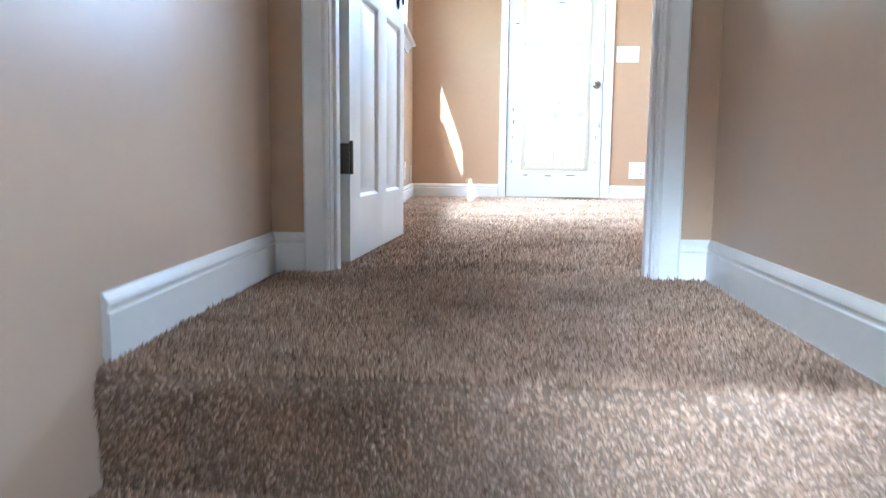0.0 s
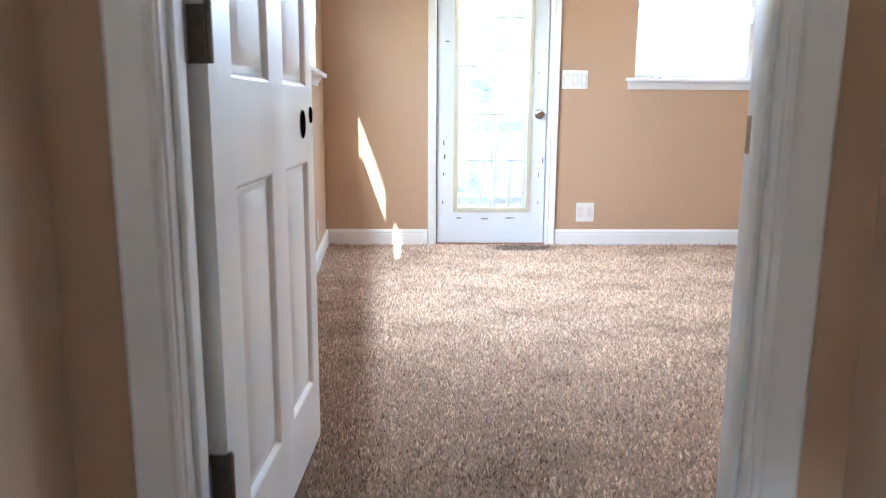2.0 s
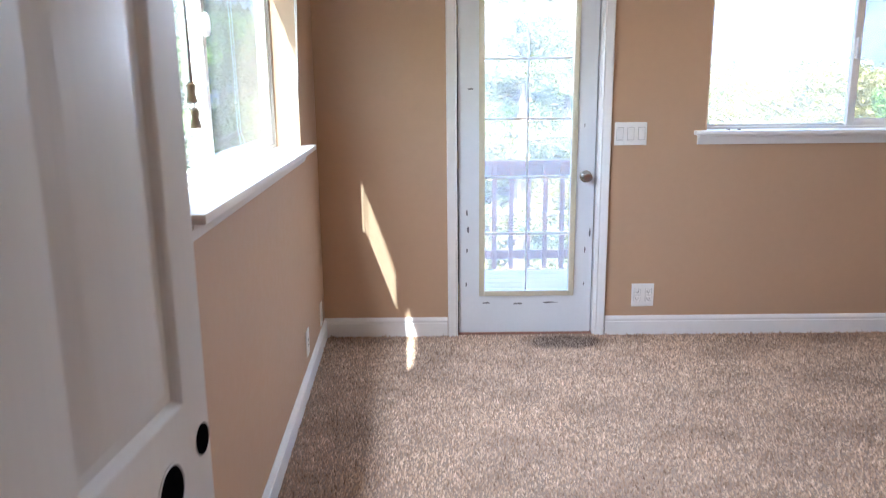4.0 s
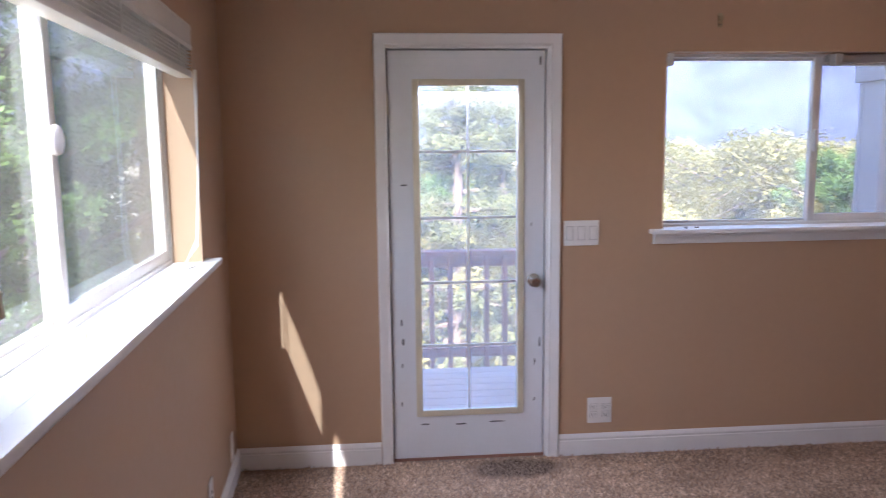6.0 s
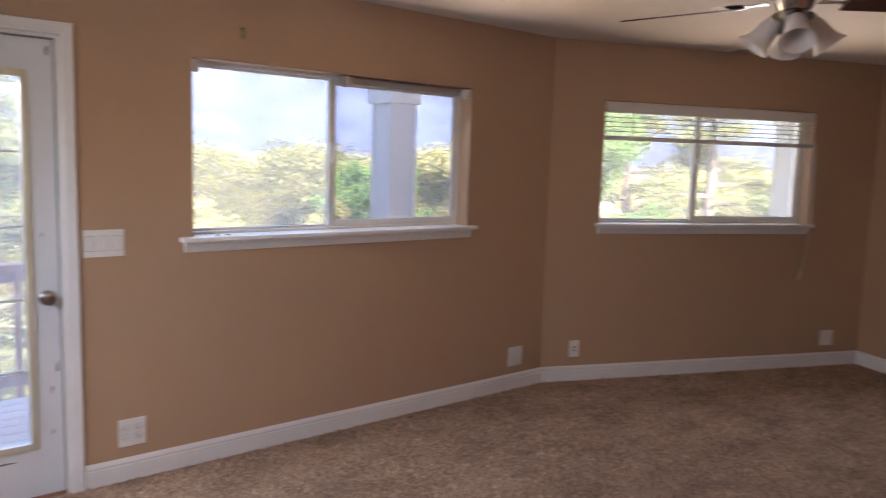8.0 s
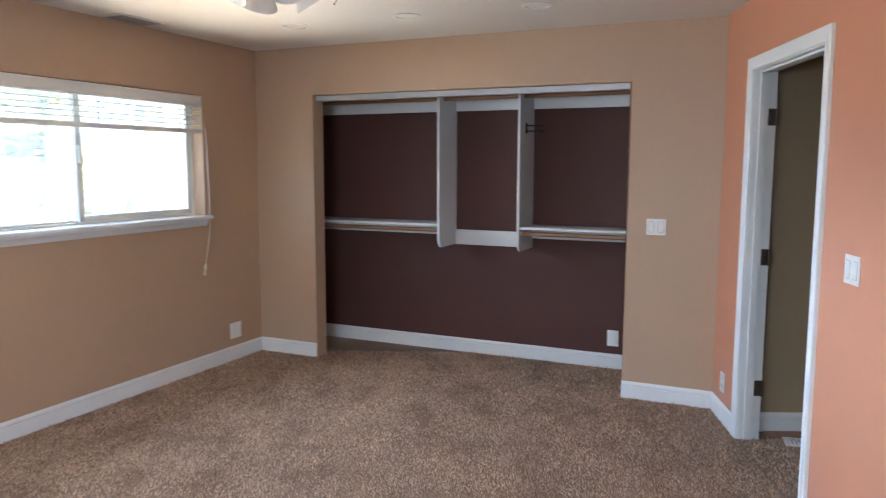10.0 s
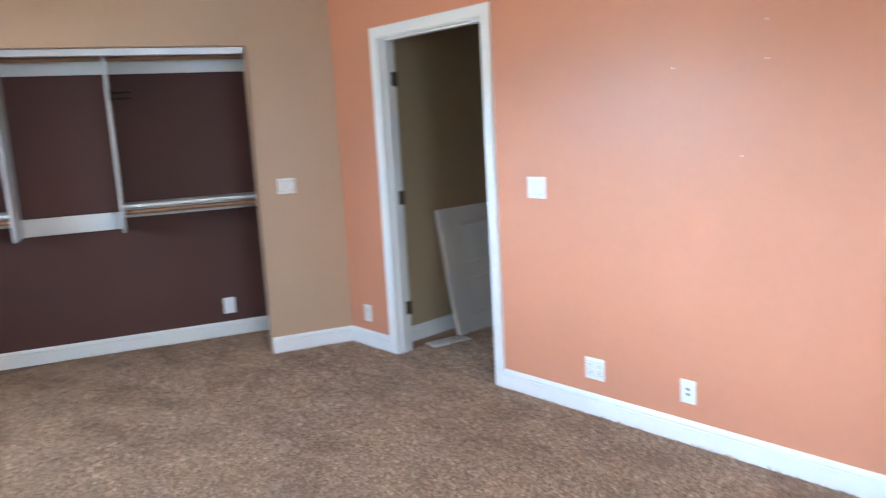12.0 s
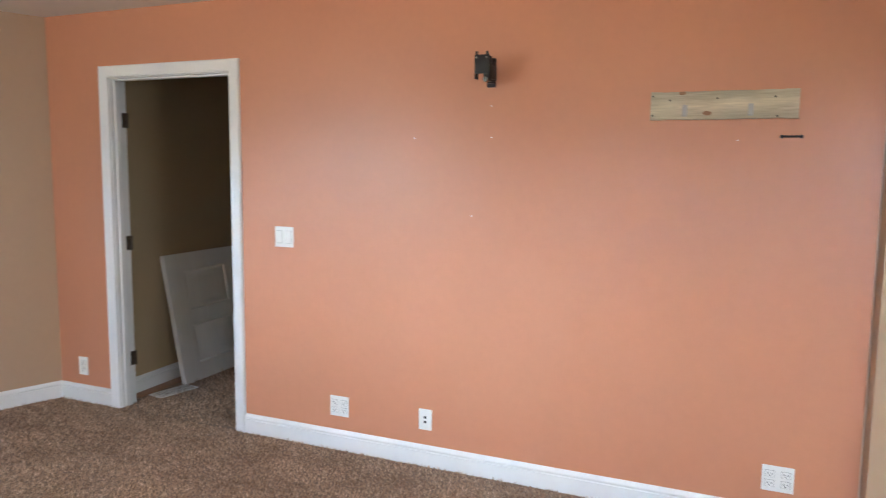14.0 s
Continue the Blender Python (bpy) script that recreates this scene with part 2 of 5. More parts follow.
# ---- building helpers ----
def box(bm, x0, x1, y0, y1, z0, z1, bevel=0.0, m=None):
    ret = bmesh.ops.create_cube(bm, size=1.0)
    vs = ret["verts"]
    for v in vs:
        v.co = Vector((x0 + (v.co.x + 0.5) * (x1 - x0), y0 + (v.co.y + 0.5) * (y1 - y0), z0 + (v.co.z + 0.5) * (z1 - z0)))
    if bevel:
        es = {e for v in vs for e in v.link_edges}
        r = bmesh.ops.bevel(bm, geom=list(es), offset=bevel, segments=2, affect="EDGES", profile=0.6)
        vs = list({v for f in r["faces"] for v in f.verts} | {v for v in vs if v.is_valid})
    if m is not None:
        bmesh.ops.transform(bm, matrix=m, verts=vs)
    return vs


def cyl(bm, p0, p1, r0, r1=None, seg=16):
    p0, p1 = Vector(p0), Vector(p1)
    r1 = r0 if r1 is None else r1
    d = p1 - p0
    m = Matrix.Translation((p0 + p1) / 2) @ d.to_track_quat("Z", "Y").to_matrix().to_4x4()
    return bmesh.ops.create_cone(bm, cap_ends=True, segments=seg, radius1=r0, radius2=r1, depth=d.length, matrix=m)["verts"]


def lathe(bm, profile, seg=24, m=None):
    """Profile of (radius, z) turned round z."""
    rings = []
    for r, z in profile:
        rings.append([bm.verts.new((r * math.cos(2 * math.pi * i / seg), r * math.sin(2 * math.pi * i / seg), z)) for i in range(seg)])
    for a, b in zip(rings, rings[1:]):
        for i in range(seg):
            bm.faces.new((a[i], a[(i + 1) % seg], b[(i + 1) % seg], b[i]))
    for ring, flip in ((rings[0], True), (rings[-1], False)):
        bm.faces.new(ring[::-1] if flip else ring)
    vs = [v for r in rings for v in r]
    if m is not None:
        bmesh.ops.transform(bm, matrix=m, verts=vs)
    return vs


def sweep(bm, profile, sections):
    """Joins the profile's points, placed by each function of sections, into a closed strip with end caps."""
    rows = [[bm.verts.new(f(a, b)) for a, b in profile] for f in sections]
    n = len(profile)
    for r, s in zip(rows, rows[1:]):
        for i in range(n):
            bm.faces.new((r[i], r[(i + 1) % n], s[(i + 1) % n], s[i]))
    bm.faces.new(rows[0][::-1])
    bm.faces.new(rows[-1])


def tube(bm, pts, r, seg=6):
    for a, b in zip(pts, pts[1:]):
        cyl(bm, a, b, r, seg=seg)


def mesh_of(name, bm, mat, smooth=True):
    bmesh.ops.recalc_face_normals(bm, faces=bm.faces[:])
    me = bpy.data.meshes.new(name)
    bm.to_mesh(me)
    bm.free()
    me.materials.append(mat)
    if smooth:
        me.polygons.foreach_set("use_smooth", [True] * len(me.polygons))
        me.set_sharp_from_angle(angle=radians(35))
    return me


def thing(name, m=None, label="", category="", group="", kind=""):
    ob = new(name)
    ob.empty_display_size = 0.1
    ob.matrix_world = m or Matrix()
    return tagged(ob, label, category, group, kind)


def part(name, bm, mat, parent, label="", m=None):
    ob = new(name, mesh_of(name, bm, mat))
    ob.parent = parent
    if m is not None:
        ob.matrix_basis = m
    if label:
        ob["label"] = label
    return ob


def solid(name, bm, mat, m=None, label="", category="", kind="", group=""):
    ob = new(name, mesh_of(name, bm, mat))
    if m is not None:
        ob.matrix_world = m
    return tagged(ob, label, category, group, kind)



def wall(name, m, x0, x1, z1, thick, openings, mat, label, z0=0.0):
    """A wall in its facing frame, front at y = 0, with openings (x0, x1, z0, z1) cut through it."""
    xs = sorted({x0, x1, *(v for o in openings for v in o[:2])})
    zs = sorted({z0, z1, *(v for o in openings for v in o[2:])})

    def full(i, j):
        if not (0 <= i < len(xs) - 1 and 0 <= j < len(zs) - 1):
            return False
        cx, cz = (xs[i] + xs[i + 1]) / 2, (zs[j] + zs[j + 1]) / 2
        return not any(o[0] < cx < o[1] and o[2] < cz < o[3] for o in openings)

    bm = bmesh.new()
    cache = {}

    def v(i, j, k):
        if (i, j, k) not in cache:
            cache[i, j, k] = bm.verts.new((xs[i], k * thick, zs[j]))
        return cache[i, j, k]

    for i in range(len(xs) - 1):
        for j in range(len(zs) - 1):
            if not full(i, j):
                continue
            bm.faces.new((v(i, j, 0), v(i + 1, j, 0), v(i + 1, j + 1, 0), v(i, j + 1, 0)))
            bm.faces.new((v(i, j, 1), v(i, j + 1, 1), v(i + 1, j + 1, 1), v(i + 1, j, 1)))
            for di, dj, a, b in ((-1, 0, (i, j + 1), (i, j)), (1, 0, (i + 1, j), (i + 1, j + 1)), (0, -1, (i, j), (i + 1, j)), (0, 1, (i + 1, j + 1), (i, j + 1))):
                if not full(i + di, j + dj):
                    bm.faces.new((v(*a, 1), v(*b, 1), v(*b, 0), v(*a, 0))[::-1])
    bm.normal_update()
    inner = []
    for e in bm.edges:
        if len(e.link_faces) != 2 or max(abs(w.co.y) for w in e.verts) > 1e-6:
            continue
        if abs(e.link_faces[0].normal.dot(e.link_faces[1].normal)) > 0.5:
            continue
        mid = (e.verts[0].co + e.verts[1].co) / 2
        if any(o[0] - 1e-4 <= mid.x <= o[1] + 1e-4 and o[2] - 1e-4 <= mid.z <= o[3] + 1e-4 for o in openings):
            inner.append(e)
    if inner:
        bmesh.ops.bevel(bm, geom=inner, offset=0.010, segments=3, affect="EDGES", profile=0.5, clamp_overlap=True)
    return solid(name, bm, mat, m, label, "wall", "structure")


BASE_PROFILE = [(0, -0.01), (-0.014, -0.01), (-0.014, 0.079), (-0.010, 0.082), (-0.010, 0.087), (-0.013, 0.092), (-0.012, 0.099), (-0.006, 0.107), (-0.004, 0.113), (0, 0.113)]


def baseboard(m, x0, x1, c0=0.0, c1=0.0):
    """c0, c1: by how much the front runs on past the ends per metre of depth (corners)."""
    bm = bmesh.new()
    sweep(bm, BASE_PROFILE, [lambda a, b: (x0 + c0 * a, a, b), lambda a, b: (x1 - c1 * a, a, b)])
    return solid("baseboard", bm, WHITE, m, "white painted moulded baseboard along the wall", "baseboard", "structure", "baseboards")


CASE_PROFILE = [(0, 0), (0, -0.010), (0.006, -0.014), (0.016, -0.011), (0.022, -0.013), (0.050, -0.018), (0.062, -0.020), (0.068, -0.016), (0.070, 0)]


def casing(m, x0, x1, top, label, parent=None):
    bm = bmesh.new()
    sweep(bm, CASE_PROFILE, [lambda a, b: (x0 - a, b, 0), lambda a, b: (x0 - a, b, top + a), lambda a, b: (x1 + a, b, top + a), lambda a, b: (x1 + a, b, 0)])
    if parent:
        return part("casing", bm, WHITE, parent, "", m)
    return solid("trim", bm, WHITE, m, label, "door casing", "structure")


def jamb(m, x0, x1, top, y0, y1, stop, parent=None, t=0.018):
    """Jamb lining inside an opening, with a stop strip."""
    bm = bmesh.new()
    for a, b in ((x0 - t, x0), (x1, x1 + t)):
        box(bm, a, b, y0, y1, 0, top + t, 0.002)
    box(bm, x0, x1, y0, y1, top, top + t, 0.002)
    s0, s1 = stop
    box(bm, x0, x0 + 0.011, s0, s1, 0, top, 0.003)
    box(bm, x1 - 0.011, x1, s0, s1, 0, top, 0.003)
    box(bm, x0 + 0.011, x1 - 0.011, s0, s1, top - 0.011, top, 0.003)
    return solid("trim", bm, WHITE, m, "white painted door jamb with stop strip", "door jamb", "structure")


# ---- structure ----
def slab(name, pts, z0, z1, mat, label, category):
    bm = bmesh.new()
    lo = [bm.verts.new((x, y, z0)) for x, y in pts]
    hi = [bm.verts.new((x, y, z1)) for x, y in pts]
    bm.faces.new(lo[::-1])
    bm.faces.new(hi)
    for i in range(len(pts)):
        j = (i + 1) % len(pts)
        bm.faces.new((lo[i], lo[j], hi[j], hi[i]))
    return solid(name, bm, mat, None, label, category, "structure")


ROOM = [(-0.95, 0.15), (3.95, 0.15), (6.75, -1.0), (7.35, -1.05), (6.08, -4.3), (5.0, -4.6), (5.0, -7.0), (3.0, -7.0), (3.0, -4.35), (0.66, -4.2), (0.66, -4.10), (-0.95, -4.10)]
slab("floor", ROOM, -0.25, 0.0, CARPET, "beige-brown carpeted bedroom floor with worn stains", "floor")
slab("ceiling", [(-0.98, 0.2), (3.97, 0.2), (6.9, -0.95), (7.5, -1.0), (6.2, -4.4), (5.1, -4.7), (5.1, -7.1), (2.5, -7.1), (2.5, -9.3), (-0.8, -9.3), (-0.98, -4.0)], H, H + 0.12, CEIL, "white textured flat ceiling", "ceiling")

W1 = (1.36, 3.13, 1.165, 2.03)
wall("wall_north", F_N, -0.95, 3.95, H, 0.15, [(-0.022, 0.788, 0, 2.062), W1], TAN, "tan painted wall with glazed door and wide window")
WW = (-2.5, -0.69, 1.15, 2.035)
wall("wall_west", F_W, -4.0, 0.1, H, 0.16, [WW], TAN, "tan painted wall with sunlit sliding window")
W2 = (0.405, 2.225, 1.16, 2.035)
wall("wall_angled", F_A, 0, 2.98, H, 0.15, [W2], TAN, "tan painted angled wall with window and blind")
wall("wall_closet", F_C, -0.60, 3.12, H, 0.13, [(0, 2.42, 0, 2.068)], TAN, "tan painted wall with open closet")
RD = (-4.085, -3.183, 2.043)
wall("wall_red", F_S, -4.75, -0.02, H, 0.12, [(RD[0] - 0.018, RD[1] + 0.018, 0, RD[2] + 0.018)], RED, "terracotta red accent wall with doorway")
ED = (-0.480, 0.396, 2.043)
wall("wall_entry", F_E, -0.95, 0.552, H, 0.11, [(ED[0] - 0.018, ED[1] + 0.018, 0, ED[2] + 0.018)], TAN, "tan painted wall round the bedroom doorway")
wall("wall_hall_left", F_HL, -5.2, 0.0, H, 0.12, [], HALLP, "beige satin painted hall wall beside the stairs", z0=-3.0)
wall("wall_hall_right", F_HR, 0.0, 0.98, H, 0.11, [], HALLP, "beige painted hall wall beside the landing", z0=-3.0)
wall("wall_stairwell_south", F_SW, -3.3, 0.1, H, 0.15, [(-0.95, -0.49, 1.15, 1.85)], HALLP, "beige painted stairwell wall with window", z0=-3.0)
wall("wall_stairwell_east", F_SE, -0.2, 4.4, H, 0.12, [(0.85, 1.51, 1.15, 1.85)], HALLP, "beige painted stairwell wall", z0=-3.0)
wall("wall_stairwell_north", pose(0.67, -5.08, 0), 0.0, 1.85, H, 0.10, [], HALLP, "beige painted stairwell wall", z0=-3.0)
slab("floor_lower", [(-0.8, -9.3), (2.5, -9.3), (2.5, -4.9), (-0.8, -4.9)], -3.1, -3.0, CARPET, "beige-brown carpet at the foot of the stairs", "floor")

# closet behind the wide opening
wall("wall_closet_back", F_C @ pose(0, 0.67, 0), -0.62, 2.95, H, 0.08, [], BROWN, "dark brown painted closet back wall")
wall("wall_closet_side", F_C @ pose(-0.52, 0.1, 0, 0, 0, 90), 0.0, 0.6, H, 0.08, [], BROWN, "dark brown painted closet side wall")
wall("wall_closet_side", F_C @ pose(2.86, 0.7, 0, 0, 0, -90), 0.0, 0.6, H, 0.08, [], BROWN, "dark brown painted closet side wall")
# small room behind the terracotta wall
wall("wall_inner_east", pose(4.76, -7.0, 0, 0, 0, -90), -2.65, 0.0, H, 0.1, [], OLIVE, "olive-tan painted wall of the inner room")
wall("wall_inner_south", pose(0, -6.9, 0, 0, 0, 180), -4.95, -2.9, H, 0.1, [], OLIVE, "olive-tan painted wall of the inner room")
wall("wall_inner_west", pose(3.2, -4.3, 0, 0, 0, 90), -2.7, 0.02, H, 0.1, [], OLIVE, "olive-tan painted wall of the inner room")

# landing and stairs, carpet over rounded nosings
RISE, RUN, TOP = 0.19, 0.25, -5.068
st = thing("stairs", None, "beige-brown carpeted stairs leading up to the landing", "stairs", kind="structure")
NOSE = [(0.0, 0.0), (-0.010, -0.002), (-0.020, -0.008), (-0.027, -0.018), (-0.030, -0.032), (-0.028, -0.05), (-0.024, -0.08), (-0.020, -0.12), (-0.018, -0.25), (0.4, -0.25), (0.4, 0.0)]
for k in range(15):
    bm = bmesh.new()
    far = (-4.126 - TOP) if k == 0 else RUN + 0.05
    prof = [(a if a < 0.4 else far, b) for a, b in NOSE]
    y0, z0 = TOP + 0.026 - k * RUN, -k * RISE
    sweep(bm, prof, [lambda a, b: (-0.70, y0 + a, z0 + b), lambda a, b: (0.62, y0 + a, z0 + b)])
    part("landing" if k == 0 else "step", bm, CARPET, st)

# baseboards
baseboard(F_N, -0.775, -0.064, 1)
baseboard(F_N, 0.842, 3.89, 0, 0.2)
baseboard(F_W, -3.98, 0, 0, 1)
baseboard(F_A, 0, 2.866, 0.2, 1)
baseboard(F_C, -0.585, 0.0, 1)
baseboard(F_C, 2.42, 2.992, 0, 0.66)
baseboard(F_C @ pose(0, 0.67, 0), -0.52, 2.86, 0, 0)
baseboard(F_S, -4.613, RD[0] - 0.071, 0.66)
baseboard(F_S, RD[1] + 0.071, 0.0, 0, 0.6)
baseboard(F_ER, -0.552, -0.467, 0)
baseboard(F_E, -0.650, -0.551, 1)
baseboard(F_E, 0.467, 0.552, 0, 1)
baseboard(F_HL, -0.95, 0.0, 0, 1)
baseboard(F_HR, 0.0, 0.95, 1)
baseboard(pose(4.76, -7.0, 0, 0, 0, -90), -2.55, 0)

casing(F_E, ED[0] - 0.005, ED[1] + 0.005, ED[2] + 0.005, "white painted moulded door casing facing the landing")
casing(F_ER, -ED[1] - 0.005, -ED[0] + 0.005, ED[2] + 0.005, "white painted moulded door casing on the bedroom side")
jamb(F_E, ED[0], ED[1], ED[2], 0.0, 0.11, (0.03, 0.07))
casing(F_S, RD[0] - 0.004, RD[1] + 0.004, RD[2] + 0.004, "white painted moulded casing round the inner doorway")
jamb(F_S, RD[0], RD[1], RD[2], 0.0, 0.12, (0.03, 0.075))


# ---- windows ----
def ring(bm, x0, x1, z0, z1, y0, y1, w, bevel=0.002):
    box(bm, x0, x0 + w, y0, y1, z0, z1, bevel)
    box(bm, x1 - w, x1, y0, y1, z0, z1, bevel)
    box(bm, x0 + w, x1 - w, y0, y1, z0, z0 + w, bevel)
    box(bm, x0 + w, x1 - w, y0, y1, z1 - w, z1, bevel)


def sliding_window(name, m, o, label, mid, screen_right=True, y=0.085):
    x0, x1, z0, z1 = o
    t = thing(name, m, label, "window", kind="structure")
    bm = bmesh.new()
    ring(bm, x0, x1, z0, z1, y, y + 0.06, 0.016)
    part("window_frame", bm, VINYL, t)
    # the fixed pane sits in a slim bead, the sliding one in a stout sash of its own
    for a, b, dy, nm, gl, w in ((x0 + 0.014, mid + 0.03, 0.036, "fixed_sash", GLASS, 0.014), (mid - 0.02, x1 - 0.014, 0.010, "sliding_sash", SCREEN if screen_right else GLASS, 0.040)):
        sunny = m is F_W
        if sunny:
            gl = MILKY if screen_right and gl is SCREEN else CLEAR
        bm = bmesh.new()
        ring(bm, a, b, z0 + 0.014, z1 - 0.014, y + dy, y + dy + 0.022, w)
        if w < 0.03:
            box(bm, b - 0.042, b - w, y + dy, y + dy + 0.022, z0 + 0.014 + w, z1 - 0.014 - w)
        s = part(nm, bm, VINYL, t)
        bm = bmesh.new()
        box(bm, a + w - 0.003, b - max(w, 0.042) + 0.003, y + dy + 0.009, y + dy + 0.013, z0 + 0.011 + w, z1 - 0.011 - w)
        g = part("pane", bm, gl, s)
        g.visible_shadow = sunny
    if m is not F_W:
        bm = bmesh.new()
        box(bm, mid - 0.012, mid + 0.008, y - 0.012, y + 0.012, (z0 + z1) / 2 - 0.055, (z0 + z1) / 2 + 0.055, 0.004)
        part("latch", bm, VINYL, t)
    return t


def window_sill(m, o, h0, h1, label, depth=0.06, back=0.09):
    """A stool with horns past the opening and a moulded apron under it."""
    t = thing("window_sill", m, label, "window sill", kind="structure")
    x0, x1, z, _ = o
    bm = bmesh.new()
    box(bm, x0 + 0.002, x1 - 0.002, -0.003, back, z - 0.022, z + 0.002, 0.0)
    box(bm, h0, h1, -depth, 0.0, z - 0.022, z + 0.002, 0.006)
    part("stool", bm, WHITE, t)
    bm = bmesh.new()
    prof = [(0, -0.022), (-0.036, -0.022), (-0.034, -0.034), (-0.022, -0.046), (-0.016, -0.066), (-0.012, -0.074), (0, -0.074)]
    e = 0.022
    sweep(bm, prof, [lambda a, b: (h0 + e, a, z + b), lambda a, b: (h1 - e, a, z + b)])
    part("apron", bm, WHITE, t)
    return t


sliding_window("window_1", F_N, W1, "white vinyl sliding window in a drywall recess, one half screened", 2.195)
window_sill(F_N, W1, 1.292, 3.185, "white painted moulded sill under the wide window")
sliding_window("window_2", F_A, W2, "white vinyl sliding window in a drywall recess", 1.25, False)
window_sill(F_A, W2, 0.372, 2.258, "white painted moulded sill under the blind window")
sliding_window("window_3", F_W, WW, "white vinyl sliding window with a round latch", -1.77, True, 0.10)
window_sill(F_W, WW, -2.555, -0.58, "white painted deep sill, brightly sunlit", 0.068, 0.11)
for nm, m, o in (("window_4", F_SW, (-0.95, -0.49, 1.15, 1.85)), ("window_5", F_SE, (0.85, 1.51, 1.15, 1.85))):
    sliding_window(nm, m, o, "unseen white vinyl sliding window in a plain recess, placed for its light", (o[0] + o[1]) / 2, False, 0.045)


def blind(m, x0, x1, top, valance, slats, gap, rail, label, y=-0.012):
    """A raised slatted blind: valance, the slats that still hang, and the bottom rail."""
    t = thing("window_blind", m, label, "blind")
    bm = bmesh.new()
    prof = [(y + 0.05, 0.0), (y, 0.0), (y - 0.004, -0.012), (y, -0.02), (y, -valance + 0.02), (y - 0.004, -valance + 0.012), (y, -valance), (y + 0.05, -valance)]
    sweep(bm, prof, [lambda a, b: (x0, a, top + b), lambda a, b: (x1, a, top + b)])
    part("valance", bm, VINYL, t)
    z = top - valance
    for i in range(slats):
        z -= gap
        bm = bmesh.new()
        box(bm, x0 + 0.006, x1 - 0.006, y + 0.004, y + 0.052, z - 0.0015, z + 0.0015, 0.0006, None)
        part("slat", bm, VINYL, t)
    z -= gap
    bm = bmesh.new()
    box(bm, x0 + 0.006, x1 - 0.006, y + 0.002, y + 0.054, z - rail, z, 0.004)
    part("bottom_rail", bm, VINYL, t)
    for f in (0.12, 0.5, 0.88):
        bm = bmesh.new()
        xx = x0 + (x1 - x0) * f
        box(bm, xx - 0.006, xx + 0.006, y + 0.0005, y + 0.002, z - 0.002, top - valance)
        part("ladder_tape", bm, VINYL, t)
    return t


BLIND_A = blind(F_A, 0.41, 2.22, 2.03, 0.075, 4, 0.033, 0.03, "white slatted blind pulled half-way up in its window")
BLIND_W = blind(F_W, -2.49, -0.70, 2.032, 0.09, 5, 0.0125, 0.026, "white slatted blind raised into a bunch under its valance")


